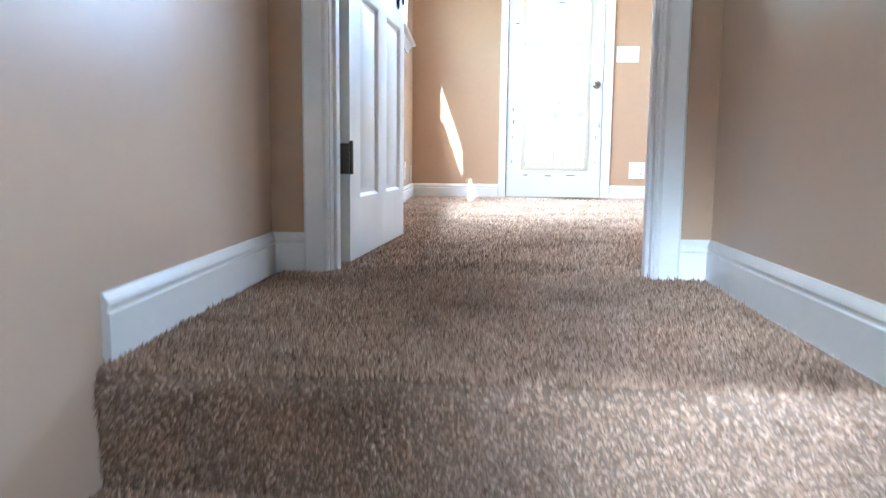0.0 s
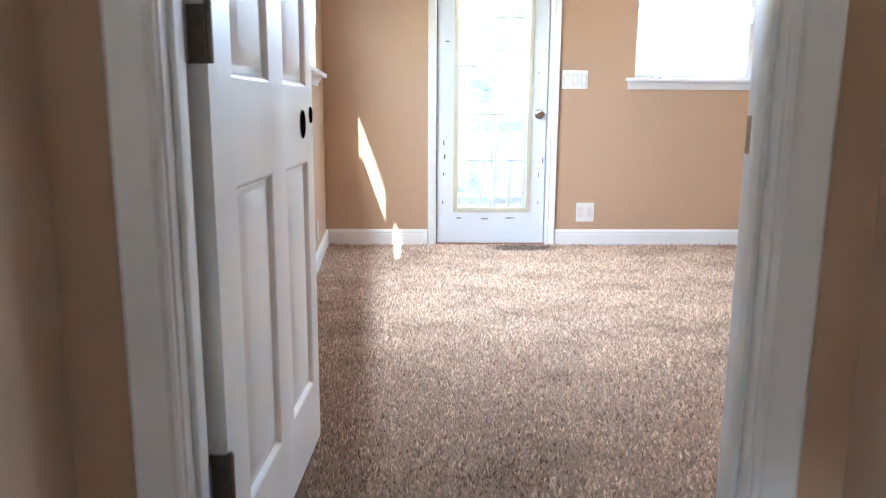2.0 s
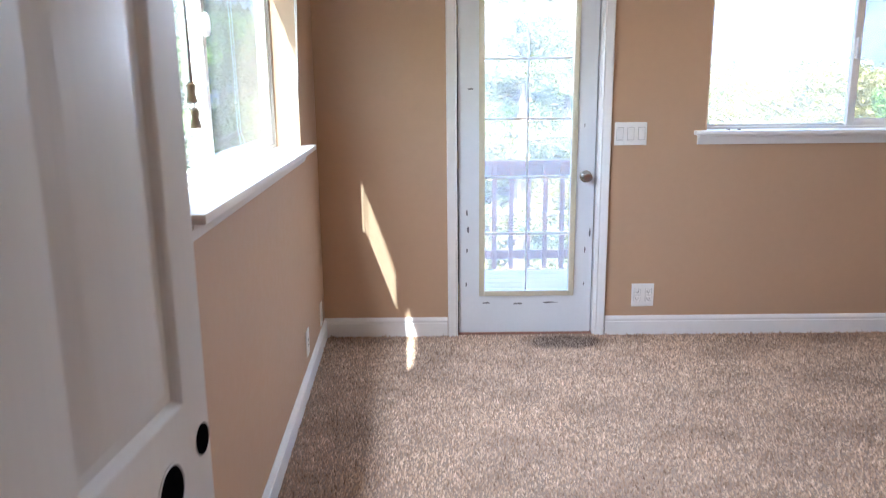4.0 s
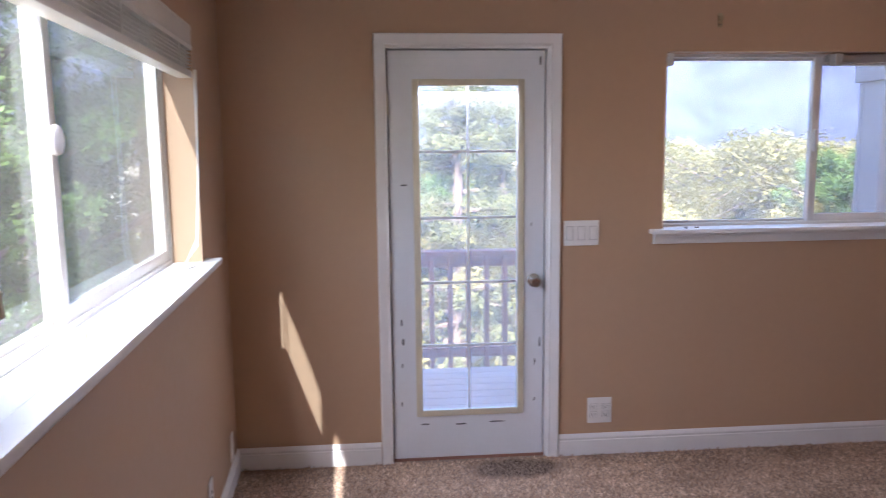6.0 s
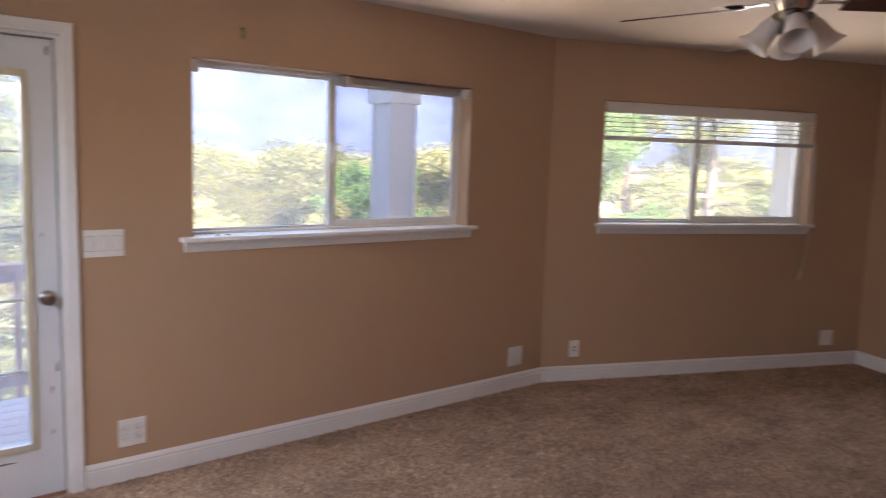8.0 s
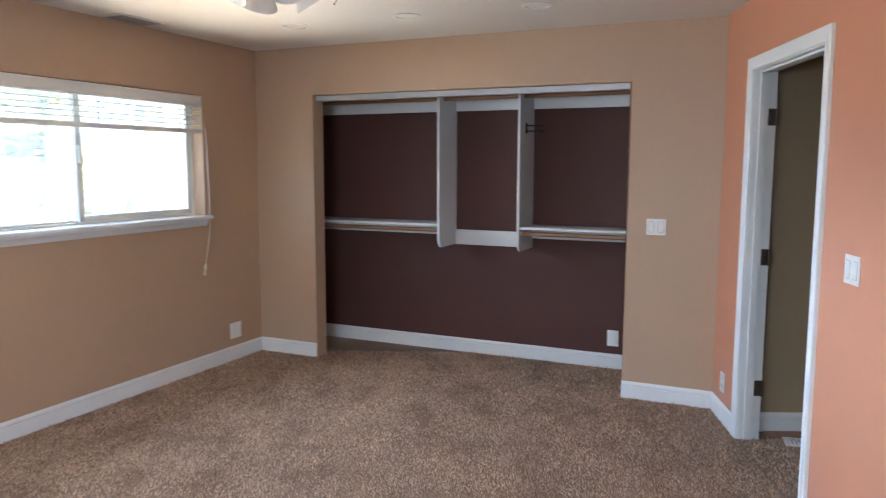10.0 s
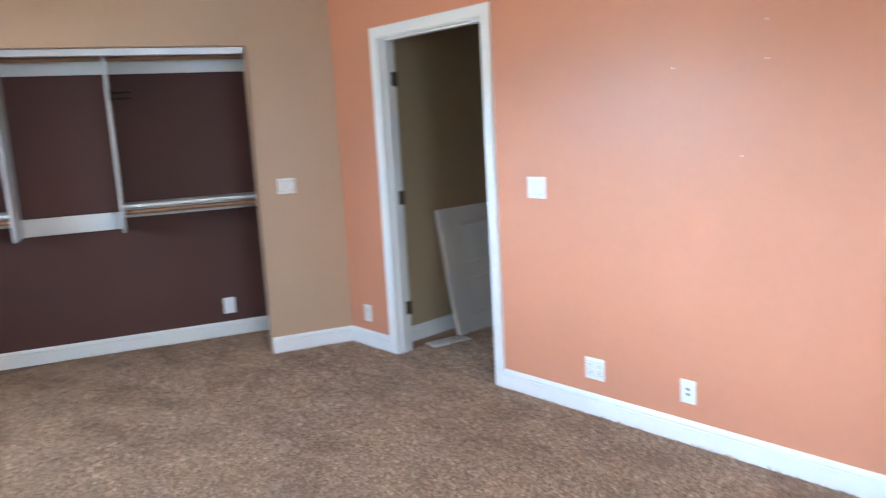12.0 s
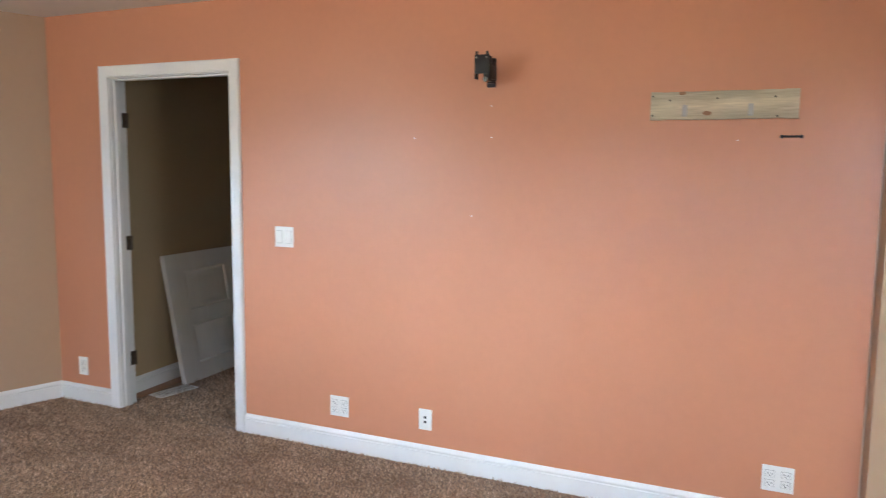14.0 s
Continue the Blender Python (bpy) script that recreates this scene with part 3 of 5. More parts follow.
# ---- glazed balcony door ----
def balcony_door():
    d = thing("door_1", F_N, "pale white glazed balcony door with ten panes and scuffed paint", "door", kind="structure")
    L, R, B, T = 0.003, 0.762, 0.012, 2.038
    gx0, gx1, gz0, gz1 = 0.142, 0.632, 0.254, 1.882
    y0, y1 = 0.022, 0.066
    bm = bmesh.new()
    box(bm, L, gx0, y0, y1, B, T)
    box(bm, gx1, R, y0, y1, B, T)
    box(bm, gx0, gx1, y0, y1, B, gz0)
    box(bm, gx0, gx1, y0, y1, gz1, T)
    part("leaf", bm, EXTDOOR, d)
    bm = bmesh.new()
    ring(bm, gx0 - 0.024, gx1 + 0.030, gz0 - 0.022, gz1 + 0.022, y0 - 0.010, y0 - 0.0005, 0.032, 0.004)
    part("lite_frame", bm, CREAM, d, "yellowed cream plastic frame")
    zs = [gz0, 0.595, 0.915, 1.237, 1.56, gz1]
    xs = [gx0, 0.386, gx1]
    for z in zs[1:-1]:
        bm = bmesh.new()
        box(bm, gx0 + 0.008, gx1 - 0.008, y0 + 0.002, y0 + 0.012, z - 0.006, z + 0.006, 0.002)
        part("muntin", bm, EXTDOOR, d)
    bm = bmesh.new()
    box(bm, 0.381, 0.391, y0 + 0.001, y0 + 0.011, gz0 + 0.01, gz1 - 0.01, 0.002)
    part("muntin", bm, EXTDOOR, d)
    for i in range(2):
        for j in range(5):
            bm = bmesh.new()
            box(bm, xs[i], xs[i + 1], y0 + 0.018, y0 + 0.022, zs[j], zs[j + 1])
            p = part("pane", bm, GLASS, d)
            p.visible_shadow = False
    bm = bmesh.new()
    rot = pose(0.713, y0, 0.918, 90)
    lathe(bm, [(0.034, 0.0), (0.034, 0.006), (0.028, 0.012), (0.013, 0.016), (0.012, 0.034), (0.020, 0.040), (0.027, 0.050), (0.027, 0.060), (0.020, 0.067), (0.006, 0.068)], 24, rot)
    part("door_knob", bm, STEEL, d, "satin nickel round knob")
    for z in (1.788, 1.017, 0.255):
        bm = bmesh.new()
        cyl(bm, (-0.006, 0.010, z - 0.05), (-0.006, 0.010, z + 0.05), 0.0065, seg=12)
        box(bm, -0.012, 0.004, 0.010, 0.020, z - 0.05, z + 0.05, 0.001)
        part("hinge", bm, BRASS, d)
    # worn spots where the paint has gone
    rnd = random.Random(4)
    spots = [(0.16, 0.19, 0.07), (0.34, 0.185, 0.09), (0.53, 0.19, 0.10), (0.05, 0.72, 0.012), (0.055, 0.62, 0.016), (0.05, 0.50, 0.014), (0.045, 0.30, 0.012), (0.07, 1.40, 0.05), (0.745, 0.60, 0.012), (0.72, 0.50, 0.012), (0.72, 0.30, 0.010), (0.70, 1.2, 0.008), (0.74, 1.99, 0.016)]
    for x, z, w in spots:
        bm = bmesh.new()
        hgt = 0.012 if w > 0.03 else rnd.uniform(0.03, 0.07)
        n = 9
        ring_v = []
        for i in range(n):
            a = 2 * math.pi * i / n
            k = rnd.uniform(0.5, 1.0)
            ring_v.append(bm.verts.new((x + w / 2 * math.cos(a) * k, y0 - 0.0006, z + hgt / 2 * math.sin(a) * k)))
        bm.faces.new(ring_v)
        part("worn_spot", bm, SCUFF, d)
    bm = bmesh.new()
    box(bm, -0.02, 0.79, 0.012, 0.14, -0.02, 0.010, 0.003)
    part("threshold", bm, RAILM, d, "dark brown wooden threshold")
    bm = bmesh.new()
    for a, b in ((-0.021, -0.003), (0.769, 0.787)):
        box(bm, a, b, 0.0, 0.148, 0.0, 2.061)
    box(bm, -0.003, 0.769, 0.0, 0.148, 2.045, 2.061)
    part("door_frame", bm, WHITE, d)
    # dark strip added behind the gap to draw the shadow line round the leaf
    bm = bmesh.new()
    for a, b in ((-0.0028, 0.012), (0.754, 0.7688)):
        box(bm, a, b, 0.067, 0.085, 0.012, 2.044)
    box(bm, 0.012, 0.754, 0.067, 0.085, 2.03, 2.044)
    part("gap_shade_strip", bm, SLOT, d)
    bm = bmesh.new()
    sweep(bm, [(a * 0.82, b) for a, b in CASE_PROFILE], [lambda a, b: (-0.004 - a, b, 0), lambda a, b: (-0.004 - a, b, 2.057 + a), lambda a, b: (0.783 + a, b, 2.057 + a), lambda a, b: (0.783 + a, b, 0)])
    part("casing", bm, WHITE, d)


SCUFF = material("bare_scuffed_patch", (0.17, 0.18, 0.20), 0.7, vary=0.2, big=40, fine=200)
balcony_door()


# ---- six-panel bedroom door, standing open ----
def panel_face(bm, x0, x1, z0, z1, y, sgn):
    """A raised panel in a sunk field on the face at y, looking along sgn."""
    steps = [(0.0, 0.0), (0.004, 0.002), (0.008, 0.0075), (0.012, 0.0125), (0.024, 0.0135), (0.028, 0.012), (0.056, 0.004), (0.060, 0.0032)]
    rows = []
    for inset, dep in steps:
        yy = y - sgn * dep
        rows.append([bm.verts.new(c) for c in ((x0 + inset, yy, z0 + inset), (x1 - inset, yy, z0 + inset), (x1 - inset, yy, z1 - inset), (x0 + inset, yy, z1 - inset))])
    for a, b in zip(rows, rows[1:]):
        for i in range(4):
            bm.faces.new((a[i], a[(i + 1) % 4], b[(i + 1) % 4], b[i]))
    bm.faces.new(rows[-1])


def panel_leaf(bm, w, h, t, cols, rows_):
    """A leaf in x, z with its faces at y = 0 and y = t, and moulded panels on both."""
    xs = sorted({0.0, w, *(v for c in cols for v in c)})
    zs = sorted({0.0, h, *(v for r in rows_ for v in r)})
    for y, sgn in ((0.0, -1), (t, 1)):
        for i in range(len(xs) - 1):
            for j in range(len(zs) - 1):
                c = (xs[i], xs[i + 1])
                r = (zs[j], zs[j + 1])
                if any(abs(c[0] - q[0]) < 1e-6 for q in cols) and any(abs(r[0] - q[0]) < 1e-6 for q in rows_):
                    panel_face(bm, *c, *r, y, sgn)
                else:
                    bm.faces.new([bm.verts.new(p) for p in ((c[0], y, r[0]), (c[1], y, r[0]), (c[1], y, r[1]), (c[0], y, r[1]))])
    for a, b in (((0, 0), (w, 0)), ((w, 0), (w, h)), ((w, h), (0, h)), ((0, h), (0, 0))):
        bm.faces.new([bm.verts.new(p) for p in ((a[0], 0, a[1]), (b[0], 0, b[1]), (b[0], t, b[1]), (a[0], t, a[1]))])
    bmesh.ops.remove_doubles(bm, verts=bm.verts[:], dist=1e-5)


def bedroom_door():
    # leaf frame: x from hinge to latch, y towards the wall behind it, z up
    m = pose(-0.4565, -3.953, 0.012, 0, 0, 87.05)
    d = thing("door_2", m, "white painted six-panel bedroom door standing open with its knob removed", "door", kind="structure")
    bm = bmesh.new()
    panel_leaf(bm, 0.838, 2.018, 0.036, [(0.125, 0.385), (0.51, 0.765)], [(0.185, 0.808), (0.995, 1.555), (1.68, 1.90)])
    leaf = part("leaf", bm, DOORW, d)
    # holes aren't cut: black discs on the face carry their inner shade
    bm = bmesh.new()
    cyl(bm, (0.705, -0.0015, 0.903), (0.705, 0.0015, 0.903), 0.036, seg=32)
    part("bore_shade_disc", bm, HOLE_SHADE, d, "black disc painted as the shade inside the empty knob bore")
    bm = bmesh.new()
    cyl(bm, (0.812, -0.0015, 0.925), (0.812, 0.0015, 0.925), 0.022, seg=24)
    part("latch_shade_disc", bm, HOLE_SHADE, d, "black disc painted as the shade inside the latch hole")
    bm = bmesh.new()
    lathe(bm, [(0.0395, 0.0), (0.0395, 0.0012), (0.036, 0.0016), (0.036, 0.0)], 32, pose(0.705, 0.0, 0.903, 90))
    part("bore_rim", bm, DOORW, d)
    bm = bmesh.new()
    box(bm, 0.8375, 0.8392, 0.006, 0.030, 0.874, 0.932, 0.0005)
    part("latch_plate", bm, STEEL, d)
    for z in (0.306, 1.057, 1.80):
        bm = bmesh.new()
        box(bm, -0.0025, -0.0002, 0.002, 0.034, z - 0.045, z + 0.045, 0.0)
        cyl(bm, (-0.006, -0.006, z - 0.045), (-0.006, -0.006, z + 0.045), 0.006, seg=14)
        cyl(bm, (-0.006, -0.006, z + 0.045), (-0.006, -0.006, z + 0.052), 0.0075, 0.004, seg=14)
        for k in (-0.027, -0.009, 0.009, 0.027):
            cyl(bm, (-0.006, -0.006, z + k - 0.0012), (-0.006, -0.006, z + k + 0.0012), 0.0066, seg=14)
        for k in (-0.03, 0.0, 0.03):
            cyl(bm, (-0.0040, 0.014 + abs(k) * 0.3, z + k), (-0.0022, 0.014 + abs(k) * 0.3, z + k), 0.0045, seg=12)
        part("hinge", bm, BRONZE, d, "worn dark bronze butt hinge")
    # jamb halves of the hinges
    j = thing("hinge_leaf", Matrix(), "worn dark bronze hinge leaves on the door jamb", "hinge")
    for z in (0.318, 1.069, 1.812):
        bm = bmesh.new()
        box(bm, ED[0] + 0.0002, ED[0] + 0.0024, -4.02, -3.982, z - 0.045, z + 0.045)
        part("plate", bm, BRONZE, j)
    bm = bmesh.new()
    box(bm, ED[1] - 0.0022, ED[1] - 0.0002, -4.02, -3.990, 0.89, 0.95)
    solid("strike_plate", bm, STEEL, None, "steel strike plate on the door jamb", "strike plate")


bedroom_door()


# ---- wall plates ----
def plate(m, x, z, w, h, kind_, cols=1):
    """Plate centred at x, z on a facing frame. kind_: rocker, outlet, jack, toggle, blank."""
    names = {"rocker": ("light_switch", "white plastic rocker switch plate on the wall", "light switch"),
             "outlet": ("wall_outlet", "white plastic socket plate low on the wall", "outlet"),
             "jack": ("wall_jack", "white plastic cable jack plate low on the wall", "wall jack"),
             "blank": ("cover_plate", "white plastic cover plate low on the wall", "cover plate")}
    n, lab, cat = names[kind_]
    t = thing(n, m @ pose(x, 0, z), lab, cat)
    bm = bmesh.new()
    box(bm, -w / 2, w / 2, -0.006, 0.0, -h / 2, h / 2, 0.003)
    p = part("plate", bm, PLASTIC, t)
    pitch = w / cols
    for c in range(cols):
        cx = -w / 2 + pitch * (c + 0.5)
        if kind_ == "rocker":
            bm = bmesh.new()
            box(bm, cx - 0.0185, cx + 0.0185, -0.0064, -0.005, -0.035, 0.035)
            part("switch_gap_shade", bm, GAP_SHADE, t, "grey sheet painted as the shadow in the gap round the rocker")
            bm = bmesh.new()
            box(bm, cx - 0.0165, cx + 0.0165, -0.0095, -0.005, -0.033, 0.033, 0.002)
            part("rocker", bm, PLASTIC, t)
        elif kind_ == "outlet":
            for dz in (-0.021, 0.021):
                bm = bmesh.new()
                box(bm, cx - 0.017, cx + 0.017, -0.0075, -0.005, dz - 0.0135, dz + 0.0135, 0.004)
                s = part("socket", bm, PLASTIC, t)
                bm = bmesh.new()
                box(bm, cx - 0.0188, cx + 0.0188, -0.0064, -0.005, dz - 0.0153, dz + 0.0153)
                part("socket_gap_shade", bm, GAP_SHADE, t)
                bm = bmesh.new()
                box(bm, cx - 0.0085, cx - 0.006, -0.0079, -0.0074, dz - 0.003, dz + 0.006)
                box(bm, cx + 0.006, cx + 0.0085, -0.0079, -0.0074, dz - 0.003, dz + 0.006)
                cyl(bm, (cx, -0.0079, dz - 0.008), (cx, -0.0074, dz - 0.008), 0.0028, seg=10)
                part("slots", bm, SLOT, s)
        elif kind_ == "jack":
            for dz in (-0.012, 0.012):
                bm = bmesh.new()
                box(bm, cx - 0.007, cx + 0.007, -0.0068, -0.0058, dz - 0.006, dz + 0.006)
                part("port", bm, SLOT, t)
    for dz in (-h * 0.42, h * 0.42):
        bm = bmesh.new()
        cyl(bm, (0, -0.0068, dz), (0, -0.0058, dz), 0.003, seg=10)
        part("screw", bm, PLASTIC, t)
    return t


plate(F_N, 0.947, 1.153, 0.178, 0.125, "rocker", 3)
plate(F_N, 1.055, 0.236, 0.128, 0.135, "outlet", 2)
plate(F_N, 3.625, 0.234, 0.13, 0.135, "blank")
plate(F_A, 0.259, 0.24, 0.08, 0.122, "jack")
plate(F_A, 2.53, 0.235, 0.125, 0.125, "blank")
plate(F_W, -0.18, 0.197, 0.08, 0.125, "blank")
plate(F_W, -0.74, 0.228, 0.08, 0.125, "jack")
plate(F_C, 2.609, 1.147, 0.122, 0.105, "rocker", 2)
plate(F_C @ pose(0, 0.67, 0), 2.22, 0.235, 0.085, 0.122, "blank")
plate(F_S, -2.826, 1.148, 0.120, 0.112, "rocker", 2)
plate(F_S, -2.481, 0.245, 0.115, 0.112, "outlet", 2)
plate(F_S, -1.968, 0.248, 0.074, 0.110, "jack")
plate(F_S, -0.319, 0.238, 0.126, 0.112, "outlet", 2)
plate(F_S, -4.404, 0.237, 0.078, 0.118, "outlet", 1)


# ---- small fittings on the windows and walls ----
def cord(blind_, pts, label, knob=(), r=0.0024, mat=None):
    bm = bmesh.new()
    tube(bm, pts, r, 5)
    c = part("cord", bm, mat or VINYL, blind_, label)
    for p in knob:
        bm = bmesh.new()
        lathe(bm, [(0.004, 0.026), (0.010, 0.020), (0.008, 0.004), (0.011, -0.012), (0.012, -0.018), (0.009, -0.020)], 14, Matrix.Translation(p))
        part("tassel", bm, CREAM, c, "small tan cord tassel")
    return c


cord(BLIND_A, [(2.205, -0.055, 1.80), (2.208, -0.068, 1.3), (2.206, -0.066, 1.05), (2.20, -0.022, 0.80)], "white blind cord hanging past the sill", [(2.20, -0.022, 0.775), (2.19, -0.022, 0.74)])
cord(BLIND_W, [(-0.735, -0.03, 1.87), (-0.742, -0.02, 1.5), (-0.79, -0.01, 1.25), (-0.87, 0.02, 1.165)], "thin white blind cord draped onto the sill")
cord(BLIND_W, [(-0.72, -0.02, 1.87), (-0.722, -0.015, 1.45), (-0.75, -0.005, 1.22), (-0.82, 0.03, 1.166)], "thin white blind cord draped onto the sill")
coil = []
for i in range(46):
    a = i * 0.72
    coil.append((-0.83 + 0.045 * math.cos(a) * (1 + 0.3 * math.sin(i * 1.3)), 0.025 + 0.03 * math.sin(a), 1.1545 + 0.0004 * (i % 7)))
cord(BLIND_W, coil, "coiled white blind cord lying on the sill")
cord(BLIND_W, [(-2.45, -0.028, 1.90), (-2.452, -0.03, 1.55), (-2.453, -0.03, 1.415)], "grey blind lift cord", [(-2.453, -0.03, 1.40)], mat=GREYMETAL)
cord(BLIND_W, [(-2.46, -0.028, 1.90), (-2.445, -0.03, 1.5), (-2.438, -0.03, 1.36)], "grey blind lift cord", [(-2.438, -0.03, 1.345)], mat=GREYMETAL)

bm = bmesh.new()
lathe(bm, [(0.013, 0.0), (0.014, 0.004), (0.012, 0.006), (0.012, 0.036), (0.010, 0.036), (0.010, 0.03)], 18)
solid("cord_tassel", bm, CREAM, F_W @ pose(-1.94, 0.022, 1.1525), "small cream cord tassel standing on the sill", "tassel")

bm = bmesh.new()
lathe(bm, [(0.034, 0.0), (0.036, 0.006), (0.034, 0.012), (0.02, 0.014)], 28, pose(0, 0, 0, 90))
solid("window_lock", bm, VINYL, F_W @ pose(-1.78, 0.106, 1.60), "round white lock on the sliding sash", "window lock")

# brackets left by a removed blind
for x, mat, nm in ((1.372, VINYL, "bracket"), (2.235, RAILGREY, "bracket"), (3.105, VINYL, "bracket")):
    bm = bmesh.new()
    box(bm, x - 0.014, x + 0.022, -0.004, 0.045, 1.966, 1.97)
    box(bm, x - 0.014, x + 0.022, 0.042, 0.045, 1.97, 2.022)
    box(bm, x - 0.014, x - 0.011, -0.004, 0.045, 1.966, 2.022)
    box(bm, x - 0.014, x + 0.022, -0.006, -0.003, 1.966, 2.022, 0.001)
    solid("blind_bracket", bm, mat, None, "small empty blind bracket under the window head", "bracket", group="blind brackets")
bm = bmesh.new()
box(bm, 2.215, 3.09, 0.045, 0.083, 1.985, 2.022, 0.003)
solid("head_rail", bm, RAILGREY, None, "grey metal blind head rail under the window head", "blind rail")
bm = bmesh.new()
box(bm, 1.608, 1.632, -0.003, 0.0, 2.145, 2.213, 0.001)
box(bm, 1.612, 1.628, -0.022, -0.003, 2.192, 2.198, 0.001)
box(bm, 1.612, 1.628, -0.024, -0.020, 2.178, 2.198, 0.001)
box(bm, 1.612, 1.628, -0.020, -0.003, 2.158, 2.163, 0.001)
solid("wall_hook", bm, BRASS, None, "small aged brass hook bracket screwed to the wall", "hook")


for x, y, a in ((1.47, -0.028, 20), (1.53, -0.024, -30)):
    bm = bmesh.new()
    lathe(bm, [(0.0018, -0.010), (0.0026, -0.009), (0.0026, 0.004), (0.0048, 0.006), (0.0048, 0.008), (0.002, 0.009)], 10, pose(0, 0, 0.0048, 0, 90, 0))
    solid("loose_screw", bm, BRONZE, pose(x, y, 1.167, 0, 0, a), "small dark screw lying on the window sill", "screw")
for z in (1.405, 1.455):
    bm = bmesh.new()
    box(bm, -0.006, 0.006, -0.0015, 0.0, -0.016, 0.016, 0.0004)
    solid("window_sticker", bm, IRON, F_A @ pose(0.50, 0.1285, z), "small dark sticker on the window pane", "sticker", group="window stickers")


# ---- closet fittings ----
def closet_organiser():
    m = F_C
    t = thing("closet_organizer", m, "white melamine closet organizer with two uprights, shelves and rods", "closet organizer")
    back = 0.668
    for x, w in ((0.905, 0.018), (1.555, 0.018)):
        bm = bmesh.new()
        prof = [(back, 2.10), (0.33, 2.10), (0.33, 0.955), (0.34, 0.925), (0.375, 0.895), (back, 0.895)]
        sweep(bm, prof, [lambda a, b: (x, a, b), lambda a, b: (x + w, a, b)])
        part("upright", bm, MELAMINE, t)
    for x0, x1 in ((-0.518, 0.904), (0.924, 1.554), (1.574, 2.858)):
        bm = bmesh.new()
        box(bm, x0, x1, back - 0.018, back, 1.965, 2.062, 0.001)
        part("cleat", bm, MELAMINE, t)
        bm = bmesh.new()
        box(bm, x0, x1, 0.34, back - 0.02, 2.082, 2.099, 0.001)
        part("shelf", bm, MELAMINE, t)
        bm = bmesh.new()
        cyl(bm, (x0, 0.42, 2.045), (x1, 0.42, 2.045), 0.016, seg=16)
        part("rod", bm, RODWOOD, t, "stained wooden hanging rod")
    for x0, x1 in ((-0.518, 0.904), (1.574, 2.858)):
        bm = bmesh.new()
        box(bm, x0, x1, 0.34, back - 0.02, 1.062, 1.080, 0.001)
        part("shelf", bm, MELAMINE, t)
        bm = bmesh.new()
        box(bm, x0, x1, back - 0.018, back, 0.97, 1.061, 0.001)
        part("cleat", bm, MELAMINE, t)
        bm = bmesh.new()
        cyl(bm, (x0, 0.395, 1.028), (x1, 0.395, 1.028), 0.016, seg=16)
        part("rod", bm, RODWOOD, t, "stained wooden hanging rod")
        bm = bmesh.new()
        cyl(bm, (x1 - 0.0 if x0 < 0 else x0, 0.395, 1.028), ((x1 - 0.008) if x0 < 0 else x0 + 0.008, 0.395, 1.028), 0.024, seg=18)
        part("rod_socket", bm, MELAMINE, t)
    bm = bmesh.new()
    box(bm, 0.924, 1.554, back - 0.018, back, 0.895, 1.015, 0.001)
    part("cleat", bm, MELAMINE, t)
    k = thing("hanger_rack", m, "small black metal hanging rack on the closet upright", "rack")
    for z in (1.83, 1.79):
        bm = bmesh.new()
        tube(bm, [(1.576, 0.47, z), (1.66, 0.47, z), (1.70, 0.50, z)], 0.005, 8)
        part("peg", bm, IRON, k)
    bm = bmesh.new()
    box(bm, 1.5735, 1.577, 0.45, 0.49, 1.77, 1.85, 0.001)
    part("plate", bm, IRON, k)


closet_organiser()
t = thing("closet_track", F_C, "grey metal sliding door track under the closet header", "door track")
for y in (0.028, 0.062):
    bm = bmesh.new()
    prof = [(y, 2.066), (y, 2.026), (y + 0.028, 2.026), (y + 0.028, 2.066), (y + 0.026, 2.066), (y + 0.026, 2.029), (y + 0.002, 2.029), (y + 0.002, 2.066)]
    sweep(bm, prof, [lambda a, b: (0.004, a, b), lambda a, b: (2.416, a, b)])
    part("channel", bm, GREYMETAL, t)

# ---- inner doorway: hinges, leaning door, floor register ----
for z in (1.80, 1.04, 0.30):
    t = thing("door_hinge", F_S @ pose(RD[0], 0.10, z), "dark bronze hinge leaf on the empty door jamb", "hinge", "jamb hinges")
    bm = bmesh.new()
    box(bm, 0.0002, 0.003, -0.022, 0.018, -0.045, 0.045, 0.0008)
    cyl(bm, (0.006, 0.022, -0.045), (0.006, 0.022, 0.045), 0.006, seg=12)
    part("leaf", bm, BRONZE, t)
    for k in (-0.03, 0.0, 0.03):
        bm = bmesh.new()
        cyl(bm, (0.0028, -0.005, k), (0.0042, -0.005, k), 0.004, seg=10)
        part("screw", bm, STEEL, t)

bm = bmesh.new()
panel_leaf(bm, 2.0, 0.915, 0.035, [(0.17, 0.62), (0.78, 1.23), (1.39, 1.84)], [(0.12, 0.40), (0.50, 0.79)])
lean = math.degrees(math.asin(0.17 / 0.915))
solid("leaning_door", bm, DOORW, pose(4.563, -4.865, 0.004, 0, 0, -91.5) @ pose(0, 0, 0, -lean, 0, 0), "loose white panelled door leaning on its side against the wall", "door")

t = thing("floor_register", pose(4.545, -4.72, 0.004, 0, 0, 76), "white metal floor vent register loose on the carpet", "vent")
bm = bmesh.new()
box(bm, -0.15, 0.15, -0.065, 0.065, 0.0, 0.006, 0.002)
part("frame", bm, PLASTIC, t)
for i in range(12):
    bm = bmesh.new()
    box(bm, -0.125 + i * 0.021, -0.118 + i * 0.021, -0.045, 0.045, 0.0058, 0.0075)
    part("slat", bm, GREYMETAL, t)
bm = bmesh.new()
box(bm, 4.66, 4.745, -5.2, -4.52, -0.01, 0.006, 0.002)
